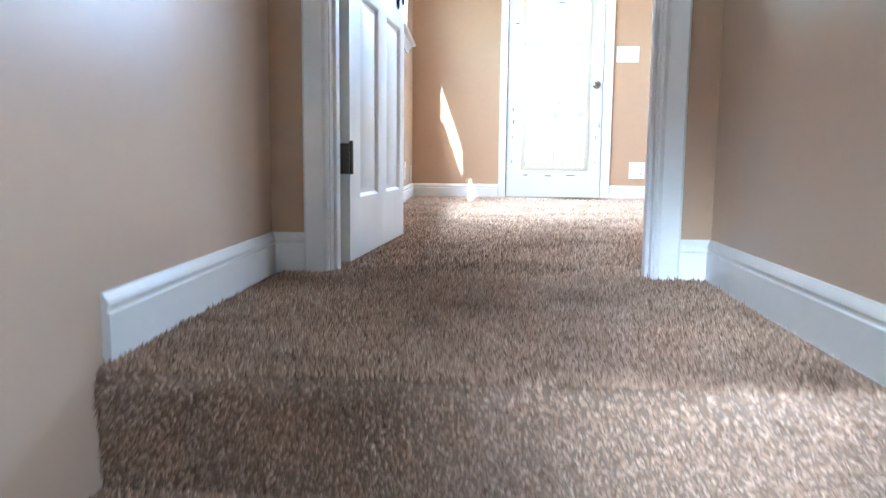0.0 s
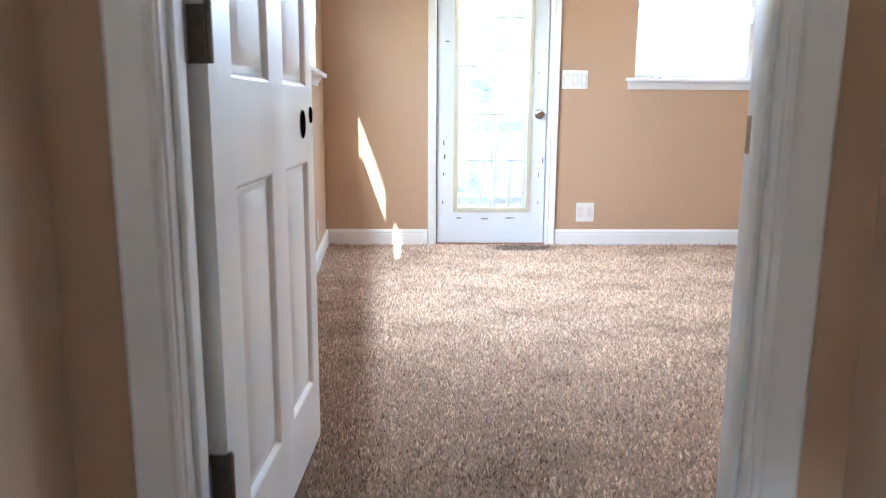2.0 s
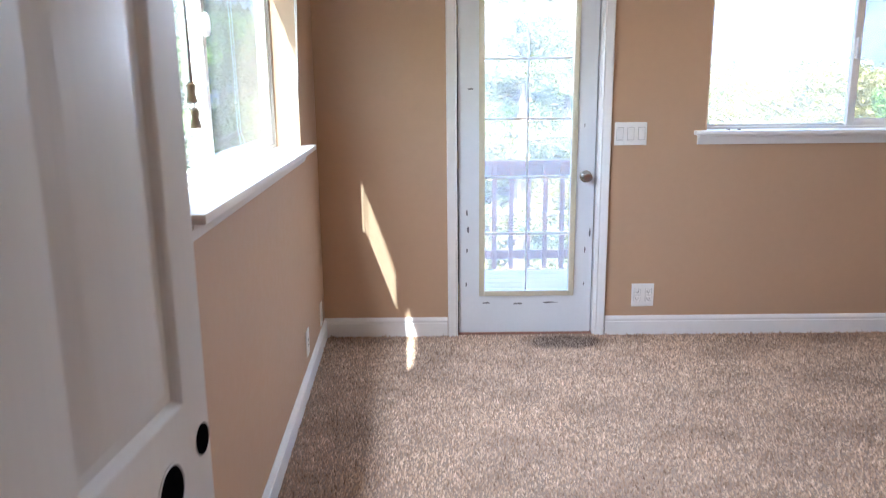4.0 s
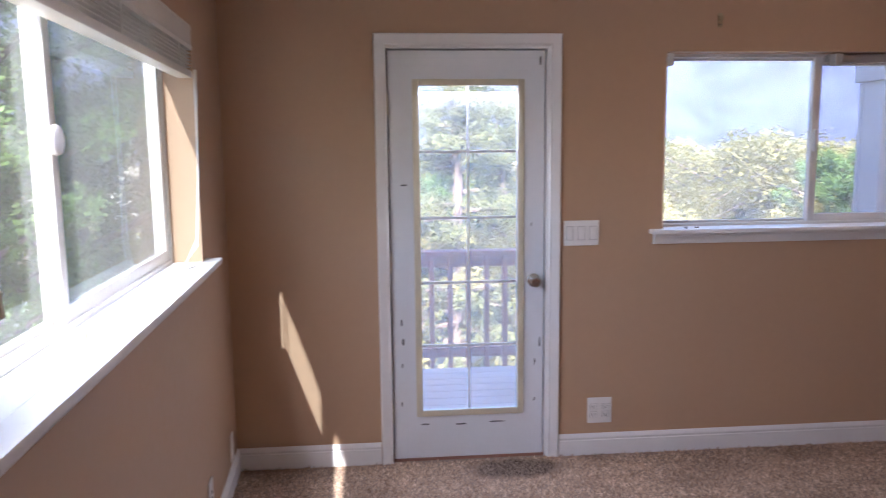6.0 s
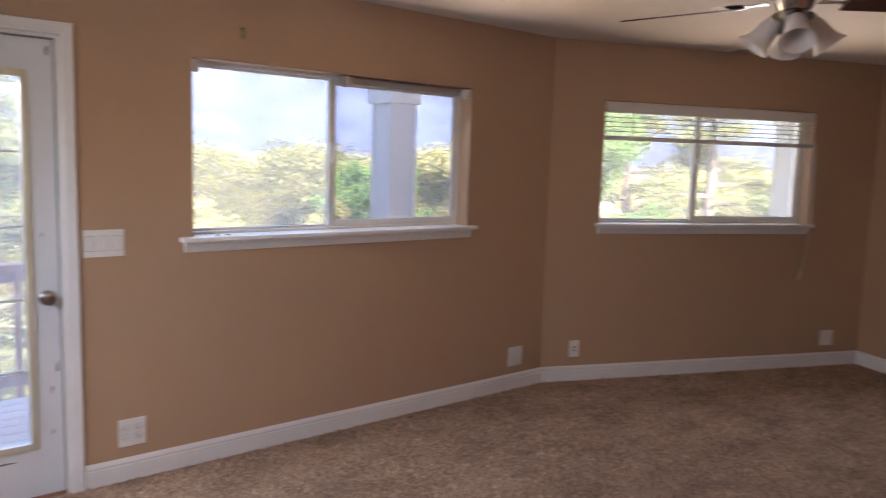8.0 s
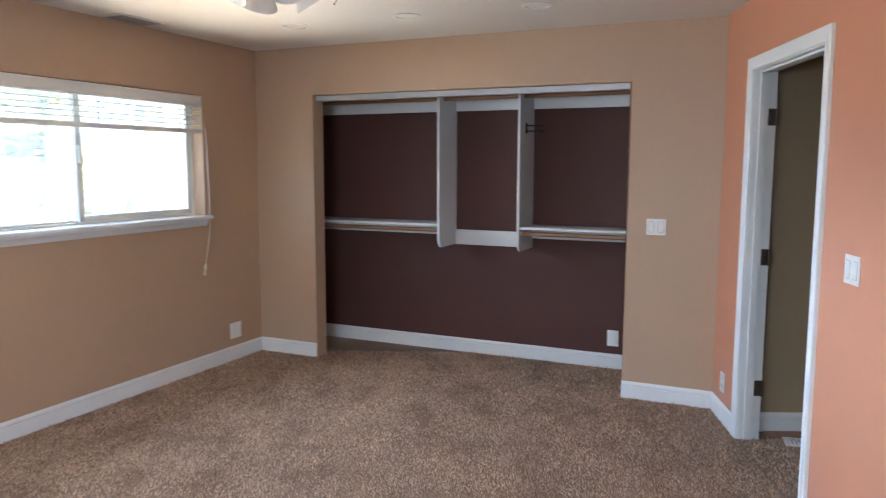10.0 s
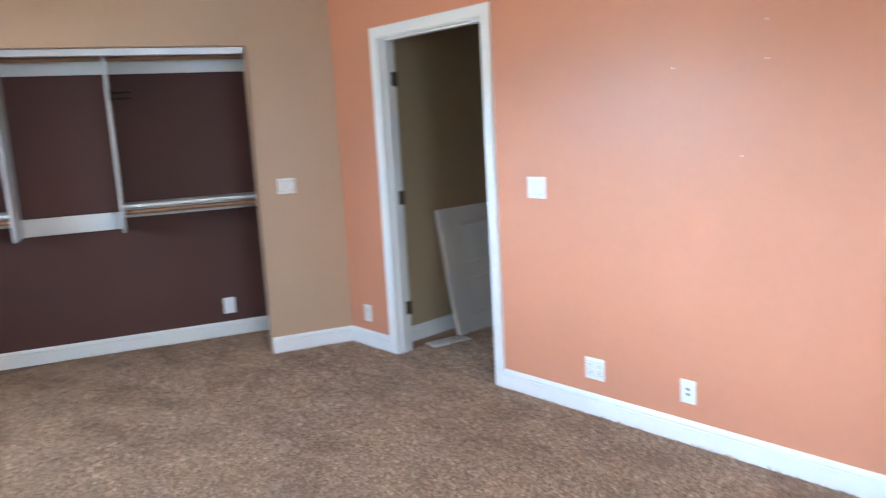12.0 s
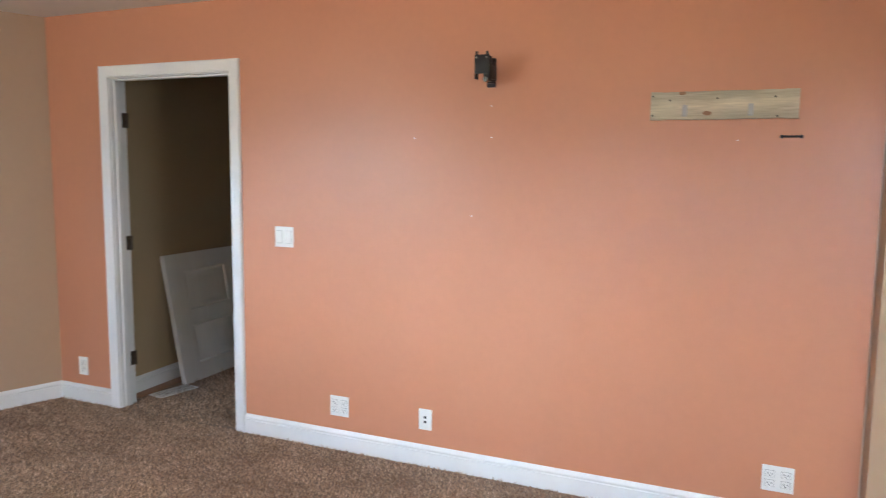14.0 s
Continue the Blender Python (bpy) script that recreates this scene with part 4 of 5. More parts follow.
solid("floor_strip", bm, RODWOOD, None, "bare brown wooden floor strip beside the carpet", "floor strip", "structure")


# ---- things on the terracotta wall ----
def tv_bracket():
    t = thing("tv_bracket", F_S @ pose(-1.603, 0, 1.985), "black metal television bracket standing off the red wall", "bracket")
    bm = bmesh.new()
    box(bm, -0.058, -0.014, -0.008, 0.0, -0.075, 0.06, 0.006)
    part("wall_plate", bm, IRON, t)
    bm = bmesh.new()
    cyl(bm, (-0.034, -0.008, -0.03), (-0.016, -0.075, -0.03), 0.015, seg=16)
    cyl(bm, (-0.014, -0.075, -0.065), (-0.014, -0.075, 0.03), 0.018, seg=18)
    box(bm, -0.016, 0.014, -0.150, -0.070, -0.05, 0.012, 0.004)
    part("arm", bm, IRON, t)
    bm = bmesh.new()
    cyl(bm, (-0.004, -0.142, -0.062), (-0.004, -0.142, 0.048), 0.019, seg=18)
    part("swivel", bm, IRON, t)
    bm = bmesh.new()
    box(bm, -0.058, 0.012, -0.166, -0.160, -0.030, 0.055, 0.003)
    for x in (-0.056, -0.006):
        box(bm, x, x + 0.013, -0.166, -0.160, 0.053, 0.070, 0.003)
    box(bm, -0.060, -0.052, -0.166, -0.130, -0.052, 0.052, 0.003)
    part("tilt_plate", bm, IRON, t)
    bm = bmesh.new()
    cyl(bm, (-0.004, -0.172, -0.056), (-0.004, -0.150, -0.056), 0.012, seg=16)
    part("bolt", bm, STEEL, t, "shiny steel bolt")
    for x in (-0.05, 0.0):
        bm = bmesh.new()
        cyl(bm, (x, -0.169, 0.042), (x, -0.164, 0.042), 0.005, seg=12)
        part("screw", bm, STEEL, t)


tv_bracket()


def peg_board():
    t = thing("coat_rack", F_S @ pose(-0.615, 0, 1.806), "weathered pale wooden board with metal hooks on the red wall", "coat rack")
    rnd = random.Random(8)
    bm = bmesh.new()
    n = 24
    w, h = 0.578, 0.118
    rows = []
    for i in range(n + 1):
        x = -w / 2 + w * i / n
        e0, e1 = rnd.uniform(-0.0015, 0.0015), rnd.uniform(-0.0015, 0.0015)
        rows.append([bm.verts.new(p) for p in ((x, 0, -h / 2 + e0), (x, -0.020, -h / 2 + e0 + 0.002), (x, -0.022, -h / 2 + 0.006), (x, -0.022, h / 2 - 0.006), (x, -0.020, h / 2 - 0.002 + e1), (x, 0, h / 2 + e1))])
    for a, b in zip(rows, rows[1:]):
        for k in range(6):
            bm.faces.new((a[k], a[(k + 1) % 6], b[(k + 1) % 6], b[k]))
    bm.faces.new(rows[0])
    bm.faces.new(rows[-1][::-1])
    part("board", bm, BARNWOOD, t)
    for x, z in ((-0.21, 0.022), (-0.02, 0.026), (0.20, 0.028), (-0.28, -0.04), (-0.28, 0.04), (0.21, -0.05)):
        bm = bmesh.new()
        cyl(bm, (x, -0.0235, z), (x, -0.0215, z), 0.0042, seg=10)
        part("nail_hole", bm, SLOT, t)
    for x in (-0.147, 0.11):
        bm = bmesh.new()
        box(bm, x - 0.008, x + 0.008, -0.025, -0.022, -0.045, 0.002, 0.001)
        for k in (-0.008, 0.008):
            cyl(bm, (x + k, -0.027, 0.0), (x + k, -0.030, -0.042), 0.0022, seg=8)
            cyl(bm, (x + k, -0.030, -0.042), (x + k, -0.048, -0.046), 0.0022, seg=8)
        cyl(bm, (x - 0.009, -0.048, -0.046), (x + 0.009, -0.048, -0.046), 0.0024, seg=8)
        part("hook", bm, GREYMETAL, t, "flat grey steel hook")
    for x, z, r in ((-0.06, -0.034, 0.014), (-0.16, 0.05, 0.012)):
        bm = bmesh.new()
        v = [bm.verts.new((x + r * 1.5 * math.cos(a) * rnd.uniform(0.7, 1), -0.0224, z + r * 0.8 * math.sin(a) * rnd.uniform(0.7, 1))) for a in [2 * math.pi * i / 11 for i in range(11)]]
        bm.faces.new(v)
        part("knot", bm, RODWOOD, t)


peg_board()
t = thing("pull_handle", F_S @ pose(-0.347, 0, 1.674), "small black iron pull handle on the red wall", "handle")
bm = bmesh.new()
cyl(bm, (-0.034, -0.02, 0), (0.034, -0.02, 0), 0.0045, seg=10)
part("bar", bm, IRON, t)
for x in (-0.036, 0.036):
    bm = bmesh.new()
    cyl(bm, (x, 0, 0), (x, -0.022, 0), 0.008, 0.006, seg=12)
    part("foot", bm, IRON, t)
for u, z in ((1.638, 1.825), (1.635, 1.678), (2.04, 1.677), (1.732, 1.302), (0.55, 1.66)):
    bm = bmesh.new()
    lathe(bm, [(0.0034, 0.0), (0.0028, 0.0010), (0.0014, 0.0010), (0.0008, 0.0005)], 10, pose(0, 0, 0, 90))
    solid("screw_hole", bm, PLASTIC, F_S @ pose(-u, 0, z), "small patched screw hole in the red wall", "screw hole", group="screw holes")


# ---- ceiling fan ----
def ceiling_fan():
    t = thing("ceiling_fan", pose(2.76, -2.21, H - 0.055), "dark-bladed ceiling fan with four frosted glass lamp shades", "ceiling fan")
    bm = bmesh.new()
    lathe(bm, [(0.07, 0.055), (0.07, 0.03), (0.055, -0.01), (0.03, -0.062)], 28)
    part("canopy", bm, STEEL, t)
    bm = bmesh.new()
    lathe(bm, [(0.03, -0.06), (0.09, -0.07), (0.115, -0.09), (0.12, -0.14), (0.105, -0.17), (0.07, -0.185), (0.06, -0.215), (0.05, -0.23)], 32)
    part("motor", bm, STEEL, t, "brushed nickel motor housing")
    bm = bmesh.new()
    lathe(bm, [(0.058, -0.231), (0.062, -0.25), (0.055, -0.29), (0.045, -0.31), (0.02, -0.318)], 28)
    part("light_kit", bm, STEEL, t)
    for k in range(5):
        rot = pose(0, 0, -0.190, 0, 0, 101 + 72 * k)
        bm = bmesh.new()
        pts = [(0.09, 0.028), (0.16, 0.012), (0.19, 0.045), (0.24, 0.05), (0.24, -0.05), (0.19, -0.045), (0.16, -0.012), (0.09, -0.028)]
        sweep(bm, pts, [lambda a, b: (a, b, -0.004), lambda a, b: (a, b, 0.0)])
        arm = part("blade_arm", bm, STEEL, t, "", rot)
        bm = bmesh.new()
        prof = [(0.18, -0.05), (0.62, -0.068), (0.66, -0.060), (0.672, -0.03), (0.672, 0.03), (0.66, 0.060), (0.62, 0.068), (0.18, 0.05)]
        sweep(bm, prof, [lambda a, b: (a, b, -0.011), lambda a, b: (a, b, -0.005)])
        part("blade", bm, BLADE, t, "dark mahogany blade", rot @ pose(0, 0, 0, -12))
    for k in range(4):
        rot = pose(0, 0, -0.245, 0, 0, 35 + 90 * k) @ pose(0.05, 0, 0, 0, 143, 0)
        bm = bmesh.new()
        lathe(bm, [(0.016, -0.01), (0.022, 0.0), (0.026, 0.03)], 18)
        part("socket", bm, STEEL, t, "", rot)
        bm = bmesh.new()
        lathe(bm, [(0.026, 0.02), (0.036, 0.045), (0.040, 0.075), (0.046, 0.105), (0.062, 0.135), (0.060, 0.136), (0.043, 0.106), (0.036, 0.075), (0.03, 0.045), (0.022, 0.024)], 26)
        part("shade", bm, FROST, t, "frosted white glass bell shade", rot)


FROST = material("frosted_glass", (0.80, 0.78, 0.74), 0.35, vary=0.04, big=12, fine=60)
ceiling_fan()


def recessed_light(x, y):
    t = thing("recessed_light", pose(x, y, H), "white recessed ceiling light with a round trim", "ceiling light", "recessed lights")
    bm = bmesh.new()
    lathe(bm, [(0.085, 0.002), (0.092, -0.003), (0.085, -0.007), (0.07, -0.006), (0.068, 0.0)], 32)
    part("trim_ring", bm, PLASTIC, t)
    bm = bmesh.new()
    lathe(bm, [(0.067, -0.001), (0.06, -0.004), (0.045, -0.0045), (0.01, -0.005)], 28)
    part("lens", bm, FROST, t)
    return t


for x, y in ((5.49, -1.659), (5.155, -2.42), (4.855, -3.18), (3.793, -1.34)):
    recessed_light(x, y)
t = thing("ceiling_box", pose(4.565, -2.09, H), "open round ceiling box with dangling wires", "ceiling box")
bm = bmesh.new()
lathe(bm, [(0.07, 0.002), (0.074, -0.004), (0.066, -0.008), (0.04, -0.007), (0.02, -0.006)], 26)
part("ring", bm, PLASTIC, t)
bm = bmesh.new()
tube(bm, [(0.0, 0.0, -0.004), (0.012, 0.0, -0.03), (0.004, 0.01, -0.055), (-0.008, 0.012, -0.05)], 0.0035, 6)
part("wire", bm, BRASS, t)
t = thing("ceiling_vent", pose(5.235, -0.70, H, 0, 0, -22.6), "white metal ceiling air vent with slats", "vent")
bm = bmesh.new()
box(bm, -0.18, 0.18, -0.09, 0.09, -0.006, 0.0, 0.002)
part("frame", bm, PLASTIC, t)
for i in range(9):
    bm = bmesh.new()
    box(bm, -0.155, 0.155, -0.07 + i * 0.0165, -0.062 + i * 0.0165, -0.010, -0.0058)
    part("slat", bm, GREYMETAL, t)


# ---- outdoors ----
def deck():
    t = thing("deck", None, "grey painted plank deck outside the glazed door", "deck", kind="structure")
    for i in range(12):
        y0 = 0.17 + i * 0.135
        bm = bmesh.new()
        box(bm, -1.2, 4.6, y0, y0 + 0.130, -0.09, -0.055, 0.004)
        part("plank", bm, DECKM, t)
    bm = bmesh.new()
    box(bm, -1.2, 4.6, 1.70, 1.74, -0.35, -0.091)
    part("fascia", bm, RAILM, t)
    r = thing("deck_railing", pose(0, 1.60, -0.055), "red-brown stained wooden deck railing with balusters", "railing")
    bm = bmesh.new()
    box(bm, -1.2, 3.5, -0.06, 0.06, 0.88, 0.915, 0.004)
    part("top_rail", bm, RAILM, r)
    for z, h in ((0.80, 0.08), (0.14, 0.07)):
        bm = bmesh.new()
        box(bm, -1.2, 3.5, -0.019, 0.019, z, z + h, 0.004)
        part("rail", bm, RAILM, r)
    x = -1.15
    while x < 3.45:
        bm = bmesh.new()
        box(bm, x, x + 0.036, -0.056, -0.020, 0.07, 0.879, 0.003)
        part("baluster", bm, RAILM, r)
        x += 0.131
    for x in (-1.2, 1.75, 3.42):
        bm = bmesh.new()
        box(bm, x, x + 0.085, 0.02, 0.10, 0.0, 0.879, 0.004)
        part("post", bm, RAILM, r)


deck()


def column(m):
    t = thing("porch_column", m, "square blue-grey boxed porch column with corner trim", "column", "porch columns")
    bm = bmesh.new()
    box(bm, -0.135, 0.135, -0.135, 0.135, -3.2, 2.9)
    part("shaft", bm, COLUMN, t)
    for sx in (-1, 1):
        for sy in (-1, 1):
            bm = bmesh.new()
            cx, cy = sx * 0.125, sy * 0.125
            box(bm, cx - 0.020, cx + 0.020, cy - 0.020, cy + 0.020, -3.19, 2.05, 0.004)
            part("corner_trim", bm, COLUMN, t)
    bm = bmesh.new()
    box(bm, -0.172, 0.172, -0.172, 0.172, 2.06, 2.28, 0.006)
    part("capital", bm, COLUMN, t)


column(pose(3.90, 1.92, 0))
column(F_A @ pose(3.62, 1.75, 0))
bm = bmesh.new()
box(bm, 3.55, 8.0, 1.76, 2.08, 2.9, 3.2, 0.01)
solid("porch_beam", bm, ROOFM, None, "grey porch beam carried by square columns", "beam", "structure")

# unseen roof, run back over the house to keep the columns in shade
bm = bmesh.new()
box(bm, 2.9, 8.6, -1.4, 2.35, 3.205, 3.30, 0.01)
box(bm, 0.0, 4.6, -1.4, 2.2, 3.31, 3.40, 0.01, F_A)
solid("porch_roof", bm, ROOFM, None, "unseen grey porch roof that keeps the sun off the columns", "porch roof", "structure")

# ground, hillside and mountains
bm = bmesh.new()
N_G = 60
gv = {}
for i in range(N_G + 1):
    for j in range(N_G + 1):
        x, y = -900 + 1800 * i / N_G, -900 + 1800 * j / N_G
        d = math.hypot(x, y)
        gv[i, j] = bm.verts.new((x, y, -3.3 - 0.02 * min(d, 200) + 2.0 * noise.noise(Vector((x, y, 0)) * 0.01) * min(1, d / 120)))
for i in range(N_G):
    for j in range(N_G):
        bm.faces.new((gv[i, j], gv[i + 1, j], gv[i + 1, j + 1], gv[i, j + 1]))
solid("ground", bm, GROUND, None, "dry tan hillside ground with scrub", "ground", "structure")
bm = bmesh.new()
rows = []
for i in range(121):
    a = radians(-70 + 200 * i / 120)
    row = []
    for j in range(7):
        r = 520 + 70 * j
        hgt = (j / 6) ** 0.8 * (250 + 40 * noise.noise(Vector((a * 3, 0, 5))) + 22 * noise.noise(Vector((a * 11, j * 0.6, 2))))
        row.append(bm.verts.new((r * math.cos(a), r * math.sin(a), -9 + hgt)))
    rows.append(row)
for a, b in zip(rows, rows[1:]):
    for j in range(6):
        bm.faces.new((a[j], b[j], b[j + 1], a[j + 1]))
solid("backdrop", bm, MOUNT, None, "distant mountain range with blue air haze painted into its colour", "mountains", "structure")


def leaf_cloud(rnd, blobs, count, size, flat=0.6):
    """Many small leaf quads scattered through blobs of (centre, radius)."""
    vs, fs = [], []
    for k in range(count):
        c, r = blobs[rnd.randrange(len(blobs))]
        d = Vector((rnd.gauss(0, 1), rnd.gauss(0, 1), rnd.gauss(0, flat))).normalized()
        p = Vector(c) + d * r * rnd.uniform(0.45, 1.05)
        u = Vector((rnd.gauss(0, 1), rnd.gauss(0, 1), rnd.gauss(0, 1))).normalized()
        w = u.orthogonal().normalized()
        s = size * rnd.uniform(0.6, 1.3)
        n = len(vs)
        vs += [p - u * s, p + w * s * 0.45, p + u * s, p - w * s * 0.45]
        fs.append((n, n + 1, n + 2, n + 3))
    return vs, fs


def cloud_part(name, vs, fs, mat, parent):
    me = bpy.data.meshes.new(name)
    me.from_pydata(vs, [], fs)
    me.materials.append(mat)
    ob = new(name, me)
    ob.parent = parent
    return ob


def tree(seed, height, spread, mat, label, leaves=5000, size=0.09, conifer=False):
    rnd = random.Random(seed)
    t = thing("tree", None, label, "tree", "trees outside")
    bm = bmesh.new()
    top = Vector((rnd.uniform(-0.3, 0.3), rnd.uniform(-0.3, 0.3), height * 0.92))
    pts = [Vector((0, 0, 0)).lerp(top, i / 6) + Vector((rnd.uniform(-0.08, 0.08), rnd.uniform(-0.08, 0.08), 0)) * (i > 0) for i in range(7)]
    for i in range(6):
        cyl(bm, pts[i], pts[i + 1], height * 0.028 * (1 - i / 6.5), height * 0.028 * (1 - (i + 1) / 6.5), seg=9)
    blobs = []
    n = 44 if conifer else 36
    for k in range(n):
        f = rnd.uniform(0.22, 0.97)
        base = Vector((0, 0, 0)).lerp(top, f)
        a = rnd.uniform(0, 2 * math.pi)
        reach = spread * ((1 - f) * 1.1 + 0.12 if conifer else math.sin(math.pi * min(1, f * 0.9 + 0.08)) * 0.9 + 0.1) * rnd.uniform(0.6, 1.0)
        tip = base + Vector((math.cos(a) * reach, math.sin(a) * reach, reach * (0.05 if conifer else 0.55)))
        cyl(bm, base, tip, height * 0.008, height * 0.002, seg=6)
        for q in (0.45, 0.8, 1.05):
            blobs.append((base.lerp(tip, q), spread * rnd.uniform(0.07, 0.17)))
    part("trunk", bm, BARK, t)
    vs, fs = leaf_cloud(rnd, blobs, leaves, size)
    cloud_part("crown", vs, fs, mat, t)
    return t


green = tree(1, 6.4, 2.3, LEAF_A, "leafy green tree on the slope beyond the deck", 20000, 0.044)
olive = tree(2, 7.4, 2.0, LEAF_B, "olive-green pine tree on the slope beyond the deck", 20000, 0.044, True)
yellow = tree(3, 4.2, 2.2, LEAF_C, "pale yellow-green bushy tree on the dry slope", 19000, 0.040)
tall = tree(5, 10.5, 3.3, LEAF_A, "tall leafy green tree close outside the sunny window", 60000, 0.040)
KINDS = [green, olive, yellow, tall]
rnd = random.Random(21)
placed = []
SPOTS = [(0, (-13.0, 3.0)), (1, (-1.5, 8.5)), (2, (0.8, 11.0)), (3, (-5.6, 2.7))]
for k, (x, y) in SPOTS:
    KINDS[k].matrix_world = pose(x, y, -3.6, 0, 0, 40 * k)
for k, x, y, s in ((1, 1.4, 9.5, 1.0), (1, -0.2, 12.0, 1.05), (2, -0.8, 7.2, 0.8), (1, 2.9, 13.0, 0.95), (2, 3.2, 10.5, 0.95), (2, 5.2, 11.5, 1.05), (0, 5.6, 14.5, 0.95), (2, 7.0, 12.0, 1.1), (1, 8.6, 13.5, 0.70),
                   (2, 9.8, 11.0, 1.0), (0, 9.0, 9.6, 0.85), (2, 11.5, 9.0, 1.1), (1, 13.0, 8.4, 1.0), (0, 11.6, 6.2, 1.05), (1, 13.5, 4.6, 1.1), (0, 15.0, 2.4, 1.1), (2, 12.4, 3.4, 1.0), (2, 10.2, 5.0, 1.0),
                   (2, 14.0, 12.5, 1.2), (1, 17.0, 9.0, 1.2), (0, 18.0, 15.0, 1.2), (2, 8.0, 18.0, 1.3), (1, 3.0, 19.0, 1.2), (2, 12.0, 20.0, 1.3), (0, -3.5, 14.0, 1.1),
                   (0, -4.3, 2.2, 0.95), (0, -3.4, 5.4, 1.0), (1, -5.6, 6.4, 1.0), (0, -2.6, 9.2, 1.0), (1, -4.6, 10.5, 1.1), (0, -7.0, 8.0, 1.2), (2, -3.3, 3.6, 0.8), (0, -5.8, 3.4, 1.05), (0, -7.5, -1.2, 1.15), (1, -8.0, 3.6, 1.1), (0, -9.5, 0.8, 1.2), (1, -10.5, -3.0, 1.2), (0, -6.8, 4.8, 0.95), (3, -4.6, 5.0, 0.95), (3, -7.8, 5.6, 1.1), (3, -6.6, 0.4, 1.0), (3, -9.4, 3.0, 1.15), (3, -6.2, 8.0, 1.05)):
    c = copy_thing(KINDS[k], pose(x, y, -3.6, 0, 0, rnd.uniform(0, 360)))
    c.scale = (s * rnd.uniform(0.9, 1.1), s * rnd.uniform(0.9, 1.1), s)
for k in range(46):
    a, d = radians(rnd.uniform(2, 100)), rnd.uniform(13, 42)
    kind_ = KINDS[rnd.choice((0, 2, 2, 1, 2))]
    c = copy_thing(kind_, pose(2.0 + d * math.cos(a), d * math.sin(a), -3.6 - 0.02 * d, 0, 0, rnd.uniform(0, 360)))
    s = rnd.uniform(0.8, 1.05) * (1.4 if kind_ is yellow else 0.95) * (1 + d * 0.004)
    c.scale = (s * 1.15, s * 1.15, min(s, 1.4 if kind_ is yellow else 0.76 if kind_ is olive else 0.86))
vs, fs = [], []
rr = random.Random(33)
for k in range(260):
    a, d = rr.uniform(-0.6, 3.6), rr.uniform(5, 60)
    x, y = d * math.cos(a) + 2, d * math.sin(a) + 3
    if y < 3:
        continue
    b = [((x + rr.gauss(0, 0.5), y + rr.gauss(0, 0.5), -3.6 + rr.uniform(0.2, 0.9)), rr.uniform(0.4, 0.9)) for q in range(5)]
    v, f = leaf_cloud(rr, b, 160, 0.11 + d * 0.003)
    o = len(vs)
    vs += v
    fs += [tuple(i + o for i in q) for q in f]
me = bpy.data.meshes.new("scrub")
me.from_pydata(vs, [], fs)
me.materials.append(LEAF_C)
tagged(new("scrub", me), "dry yellow-green scrub covering the slope", "scrub", kind="stuff")


# ---- carpet pile ----
def pile(name, spots, h, w, seed, label):
    """Small leaning three-sided tufts at the given (x, y, z, nx, ny, nz) spots."""
    rng = np.random.default_rng(seed)
    n = len(spots)
    p, nrm = spots[:, :3], spots[:, 3:]
    a = rng.uniform(0, 2 * np.pi, n)
    lean_v = rng.normal(0, 0.75, (n, 3))
    t1 = np.stack([np.ones(n), np.zeros(n), np.zeros(n)], 1)
    t2 = np.cross(nrm, t1)
    hh = h * rng.uniform(0.6, 1.25, n)[:, None]
    ww = w * rng.uniform(0.7, 1.3, n)[:, None]
    tip = p + nrm * hh + lean_v * hh * 0.8
    verts = np.empty((n, 4, 3))
    for k in range(3):
        ang = a + 2 * np.pi * k / 3
        verts[:, k] = p + (t1 * np.cos(ang)[:, None] + t2 * np.sin(ang)[:, None]) * ww - nrm * 0.002
    verts[:, 3] = tip
    me = bpy.data.meshes.new(name)
    me.vertices.add(n * 4)
    me.vertices.foreach_set("co", verts.reshape(-1))
    base = np.arange(n)[:, None] * 4
    tri = np.stack([base + np.array([[0, 1, 3]]), base + np.array([[1, 2, 3]]), base + np.array([[2, 0, 3]])], 1).reshape(-1)
    me.loops.add(len(tri))
    me.loops.foreach_set("vertex_index", tri.astype(np.int32))
    me.polygons.add(n * 3)
    me.polygons.foreach_set("loop_start", (np.arange(n * 3) * 3).astype(np.int32))
    me.update()
    me.validate()
    me.materials.append(PILE)
    return tagged(new(name, me), label, "carpet", kind="stuff")


rng = np.random.default_rng(5)


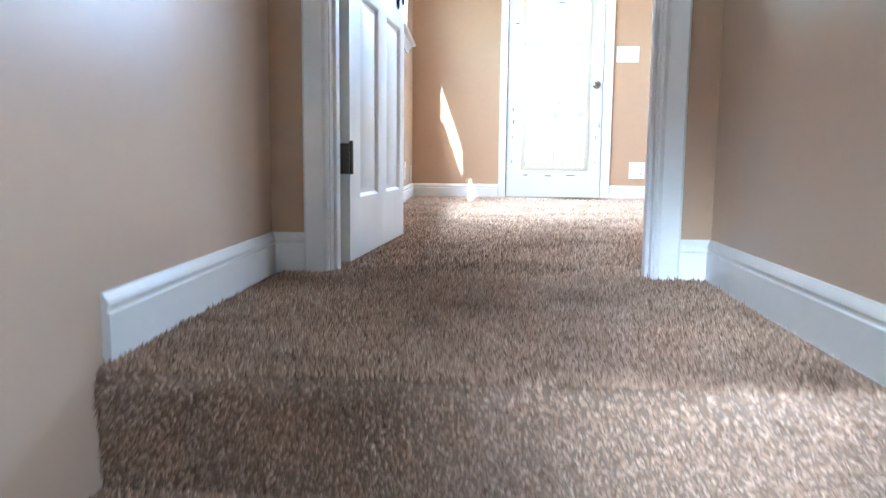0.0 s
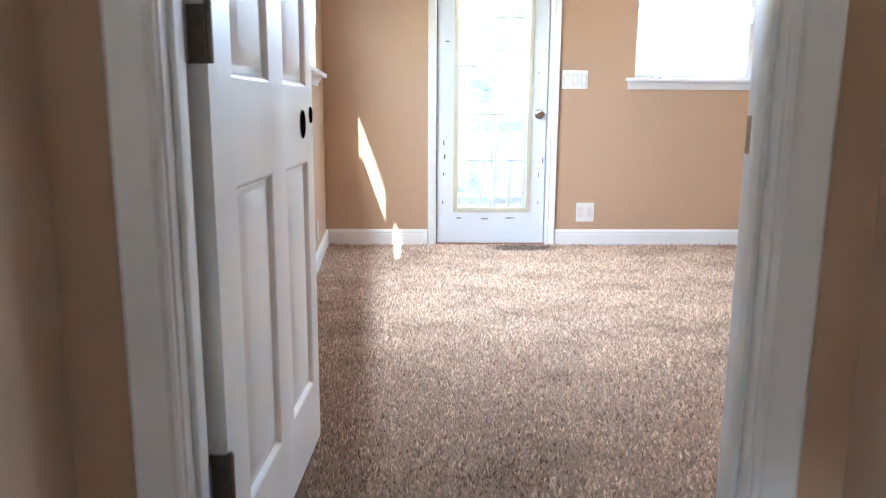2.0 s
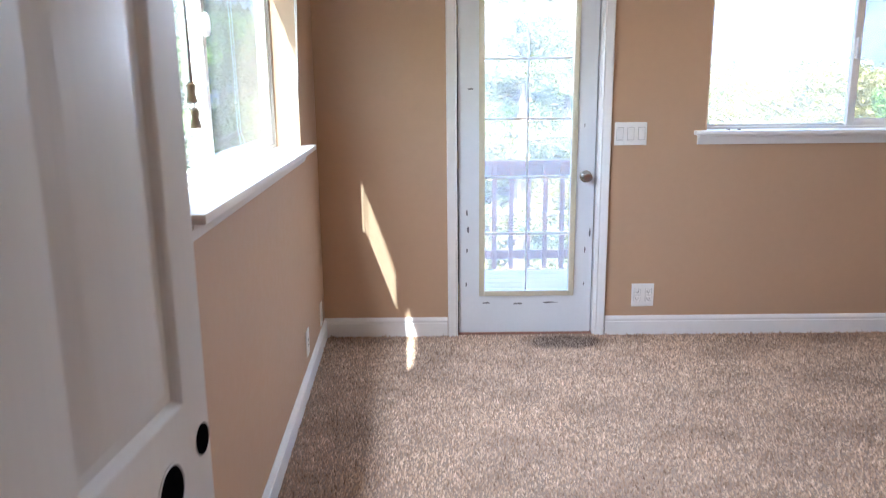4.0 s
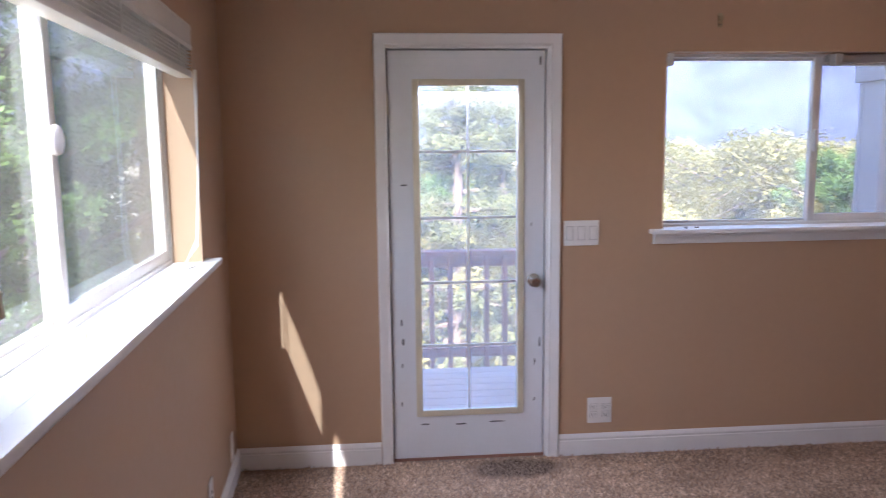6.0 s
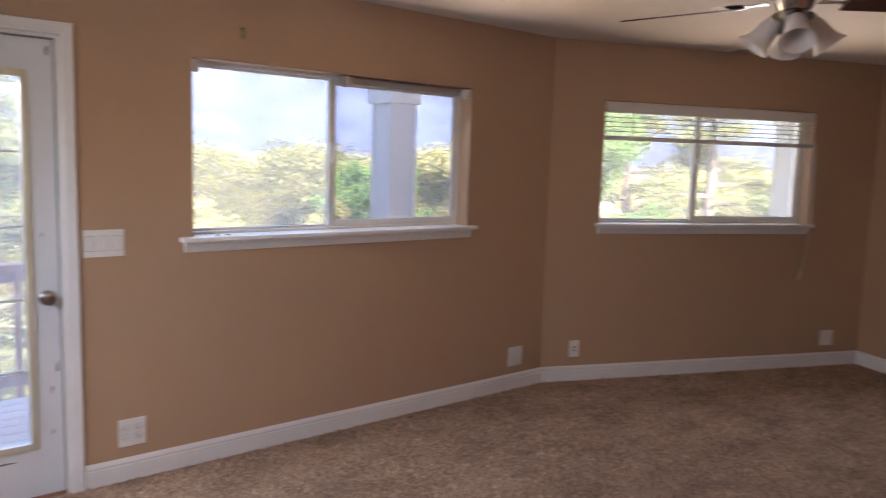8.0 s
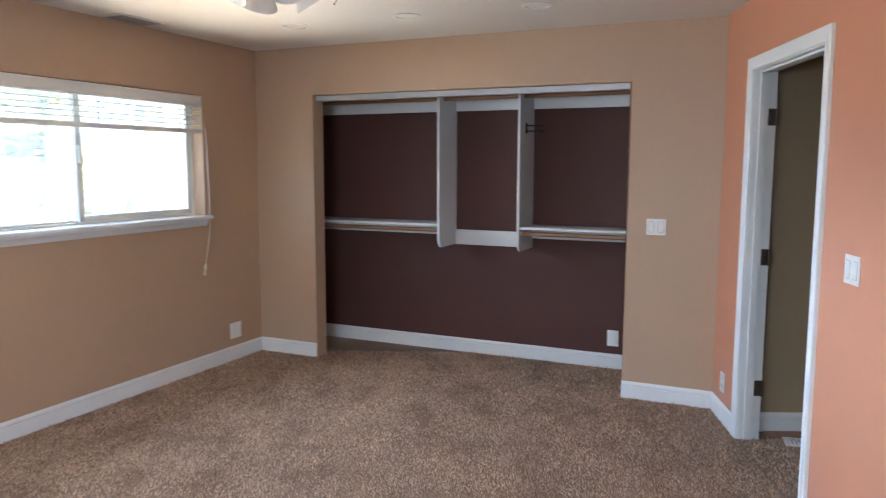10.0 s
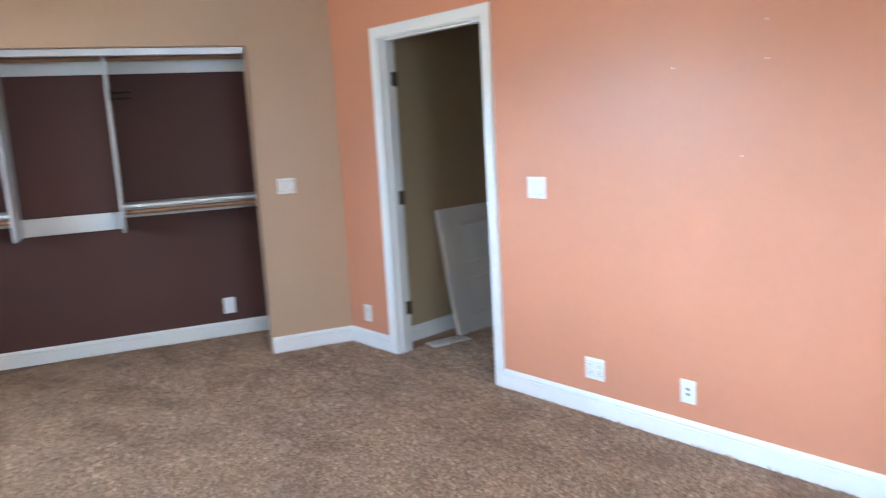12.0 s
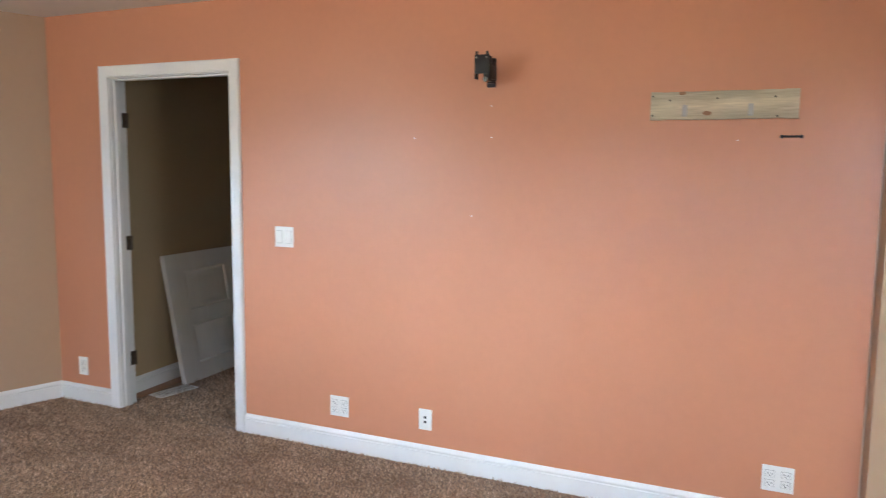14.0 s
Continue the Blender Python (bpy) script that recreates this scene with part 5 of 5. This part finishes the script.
def flat_spots(x0, x1, y0, y1, step, z):
    gx, gy = np.meshgrid(np.arange(x0, x1, step), np.arange(y0, y1, step))
    n = gx.size
    s = np.zeros((n, 6))
    s[:, 0] = gx.ravel() + rng.uniform(-step, step, n) * 0.6
    s[:, 1] = gy.ravel() + rng.uniform(-step, step, n) * 0.6
    s[:, 2] = z
    s[:, 5] = 1
    return s


near = [flat_spots(-0.61, 0.54, -5.06, -4.05, 0.0042, 0.0)]
for k in range(2):
    yy, zz = TOP + 0.026 - k * RUN, -k * RISE
    for (a0, b0), (a1, b1) in zip(NOSE[:9], NOSE[1:9]):
        ln = math.hypot(a1 - a0, b1 - b0)
        m = max(1, int(ln / 0.0044))
        for q in range(m):
            f = (q + 0.5) / m
            xs = np.arange(-0.62, 0.56, 0.0044)
            s = np.zeros((len(xs), 6))
            s[:, 0] = xs + rng.uniform(-0.003, 0.003, len(xs))
            s[:, 1] = yy + a0 + (a1 - a0) * f + rng.uniform(-0.002, 0.002, len(xs))
            s[:, 2] = zz + b0 + (b1 - b0) * f + rng.uniform(-0.002, 0.002, len(xs))
            s[:, 4], s[:, 5] = (b1 - b0) / ln, -(a1 - a0) / ln
            if zz + b0 > -0.23 - k * RISE:
                near.append(s)
near.append(flat_spots(-0.61, 0.54, TOP - RUN, TOP, 0.0065, -RISE))
pile("carpet_pile", np.concatenate(near), 0.0066, 0.0037, 6, "beige-brown twisted carpet pile on the landing and stairs")
wide = flat_spots(-0.75, 6.5, -4.4, 0.0, 0.0092, 0.0)
x, y = wide[:, 0], wide[:, 1]
keep = (y < -0.012) & (y < -0.012 - (x - 3.89) * 0.4163) & (x > -0.765 - 0.05 * y) & (y > -4.07 - 0.0605 * np.maximum(0, x - 0.543)) & ~((x < 0.56) & (y < -4.05))
ins = (x - 6.314) * 0.9206 - (y + 1.605) * 0.3904
keep &= ins < 0.65
pile("carpet_pile", wide[keep], 0.0085, 0.0052, 7, "beige-brown twisted carpet pile on the bedroom floor")
inner = flat_spots(3.25, 4.62, -5.6, -4.3, 0.012, 0.0)
keep = inner[:, 1] < -4.08 - 0.0605 * (inner[:, 0] - 0.543)
pile("carpet_pile", inner[keep], 0.011, 0.0055, 8, "beige-brown twisted carpet pile in the inner room")
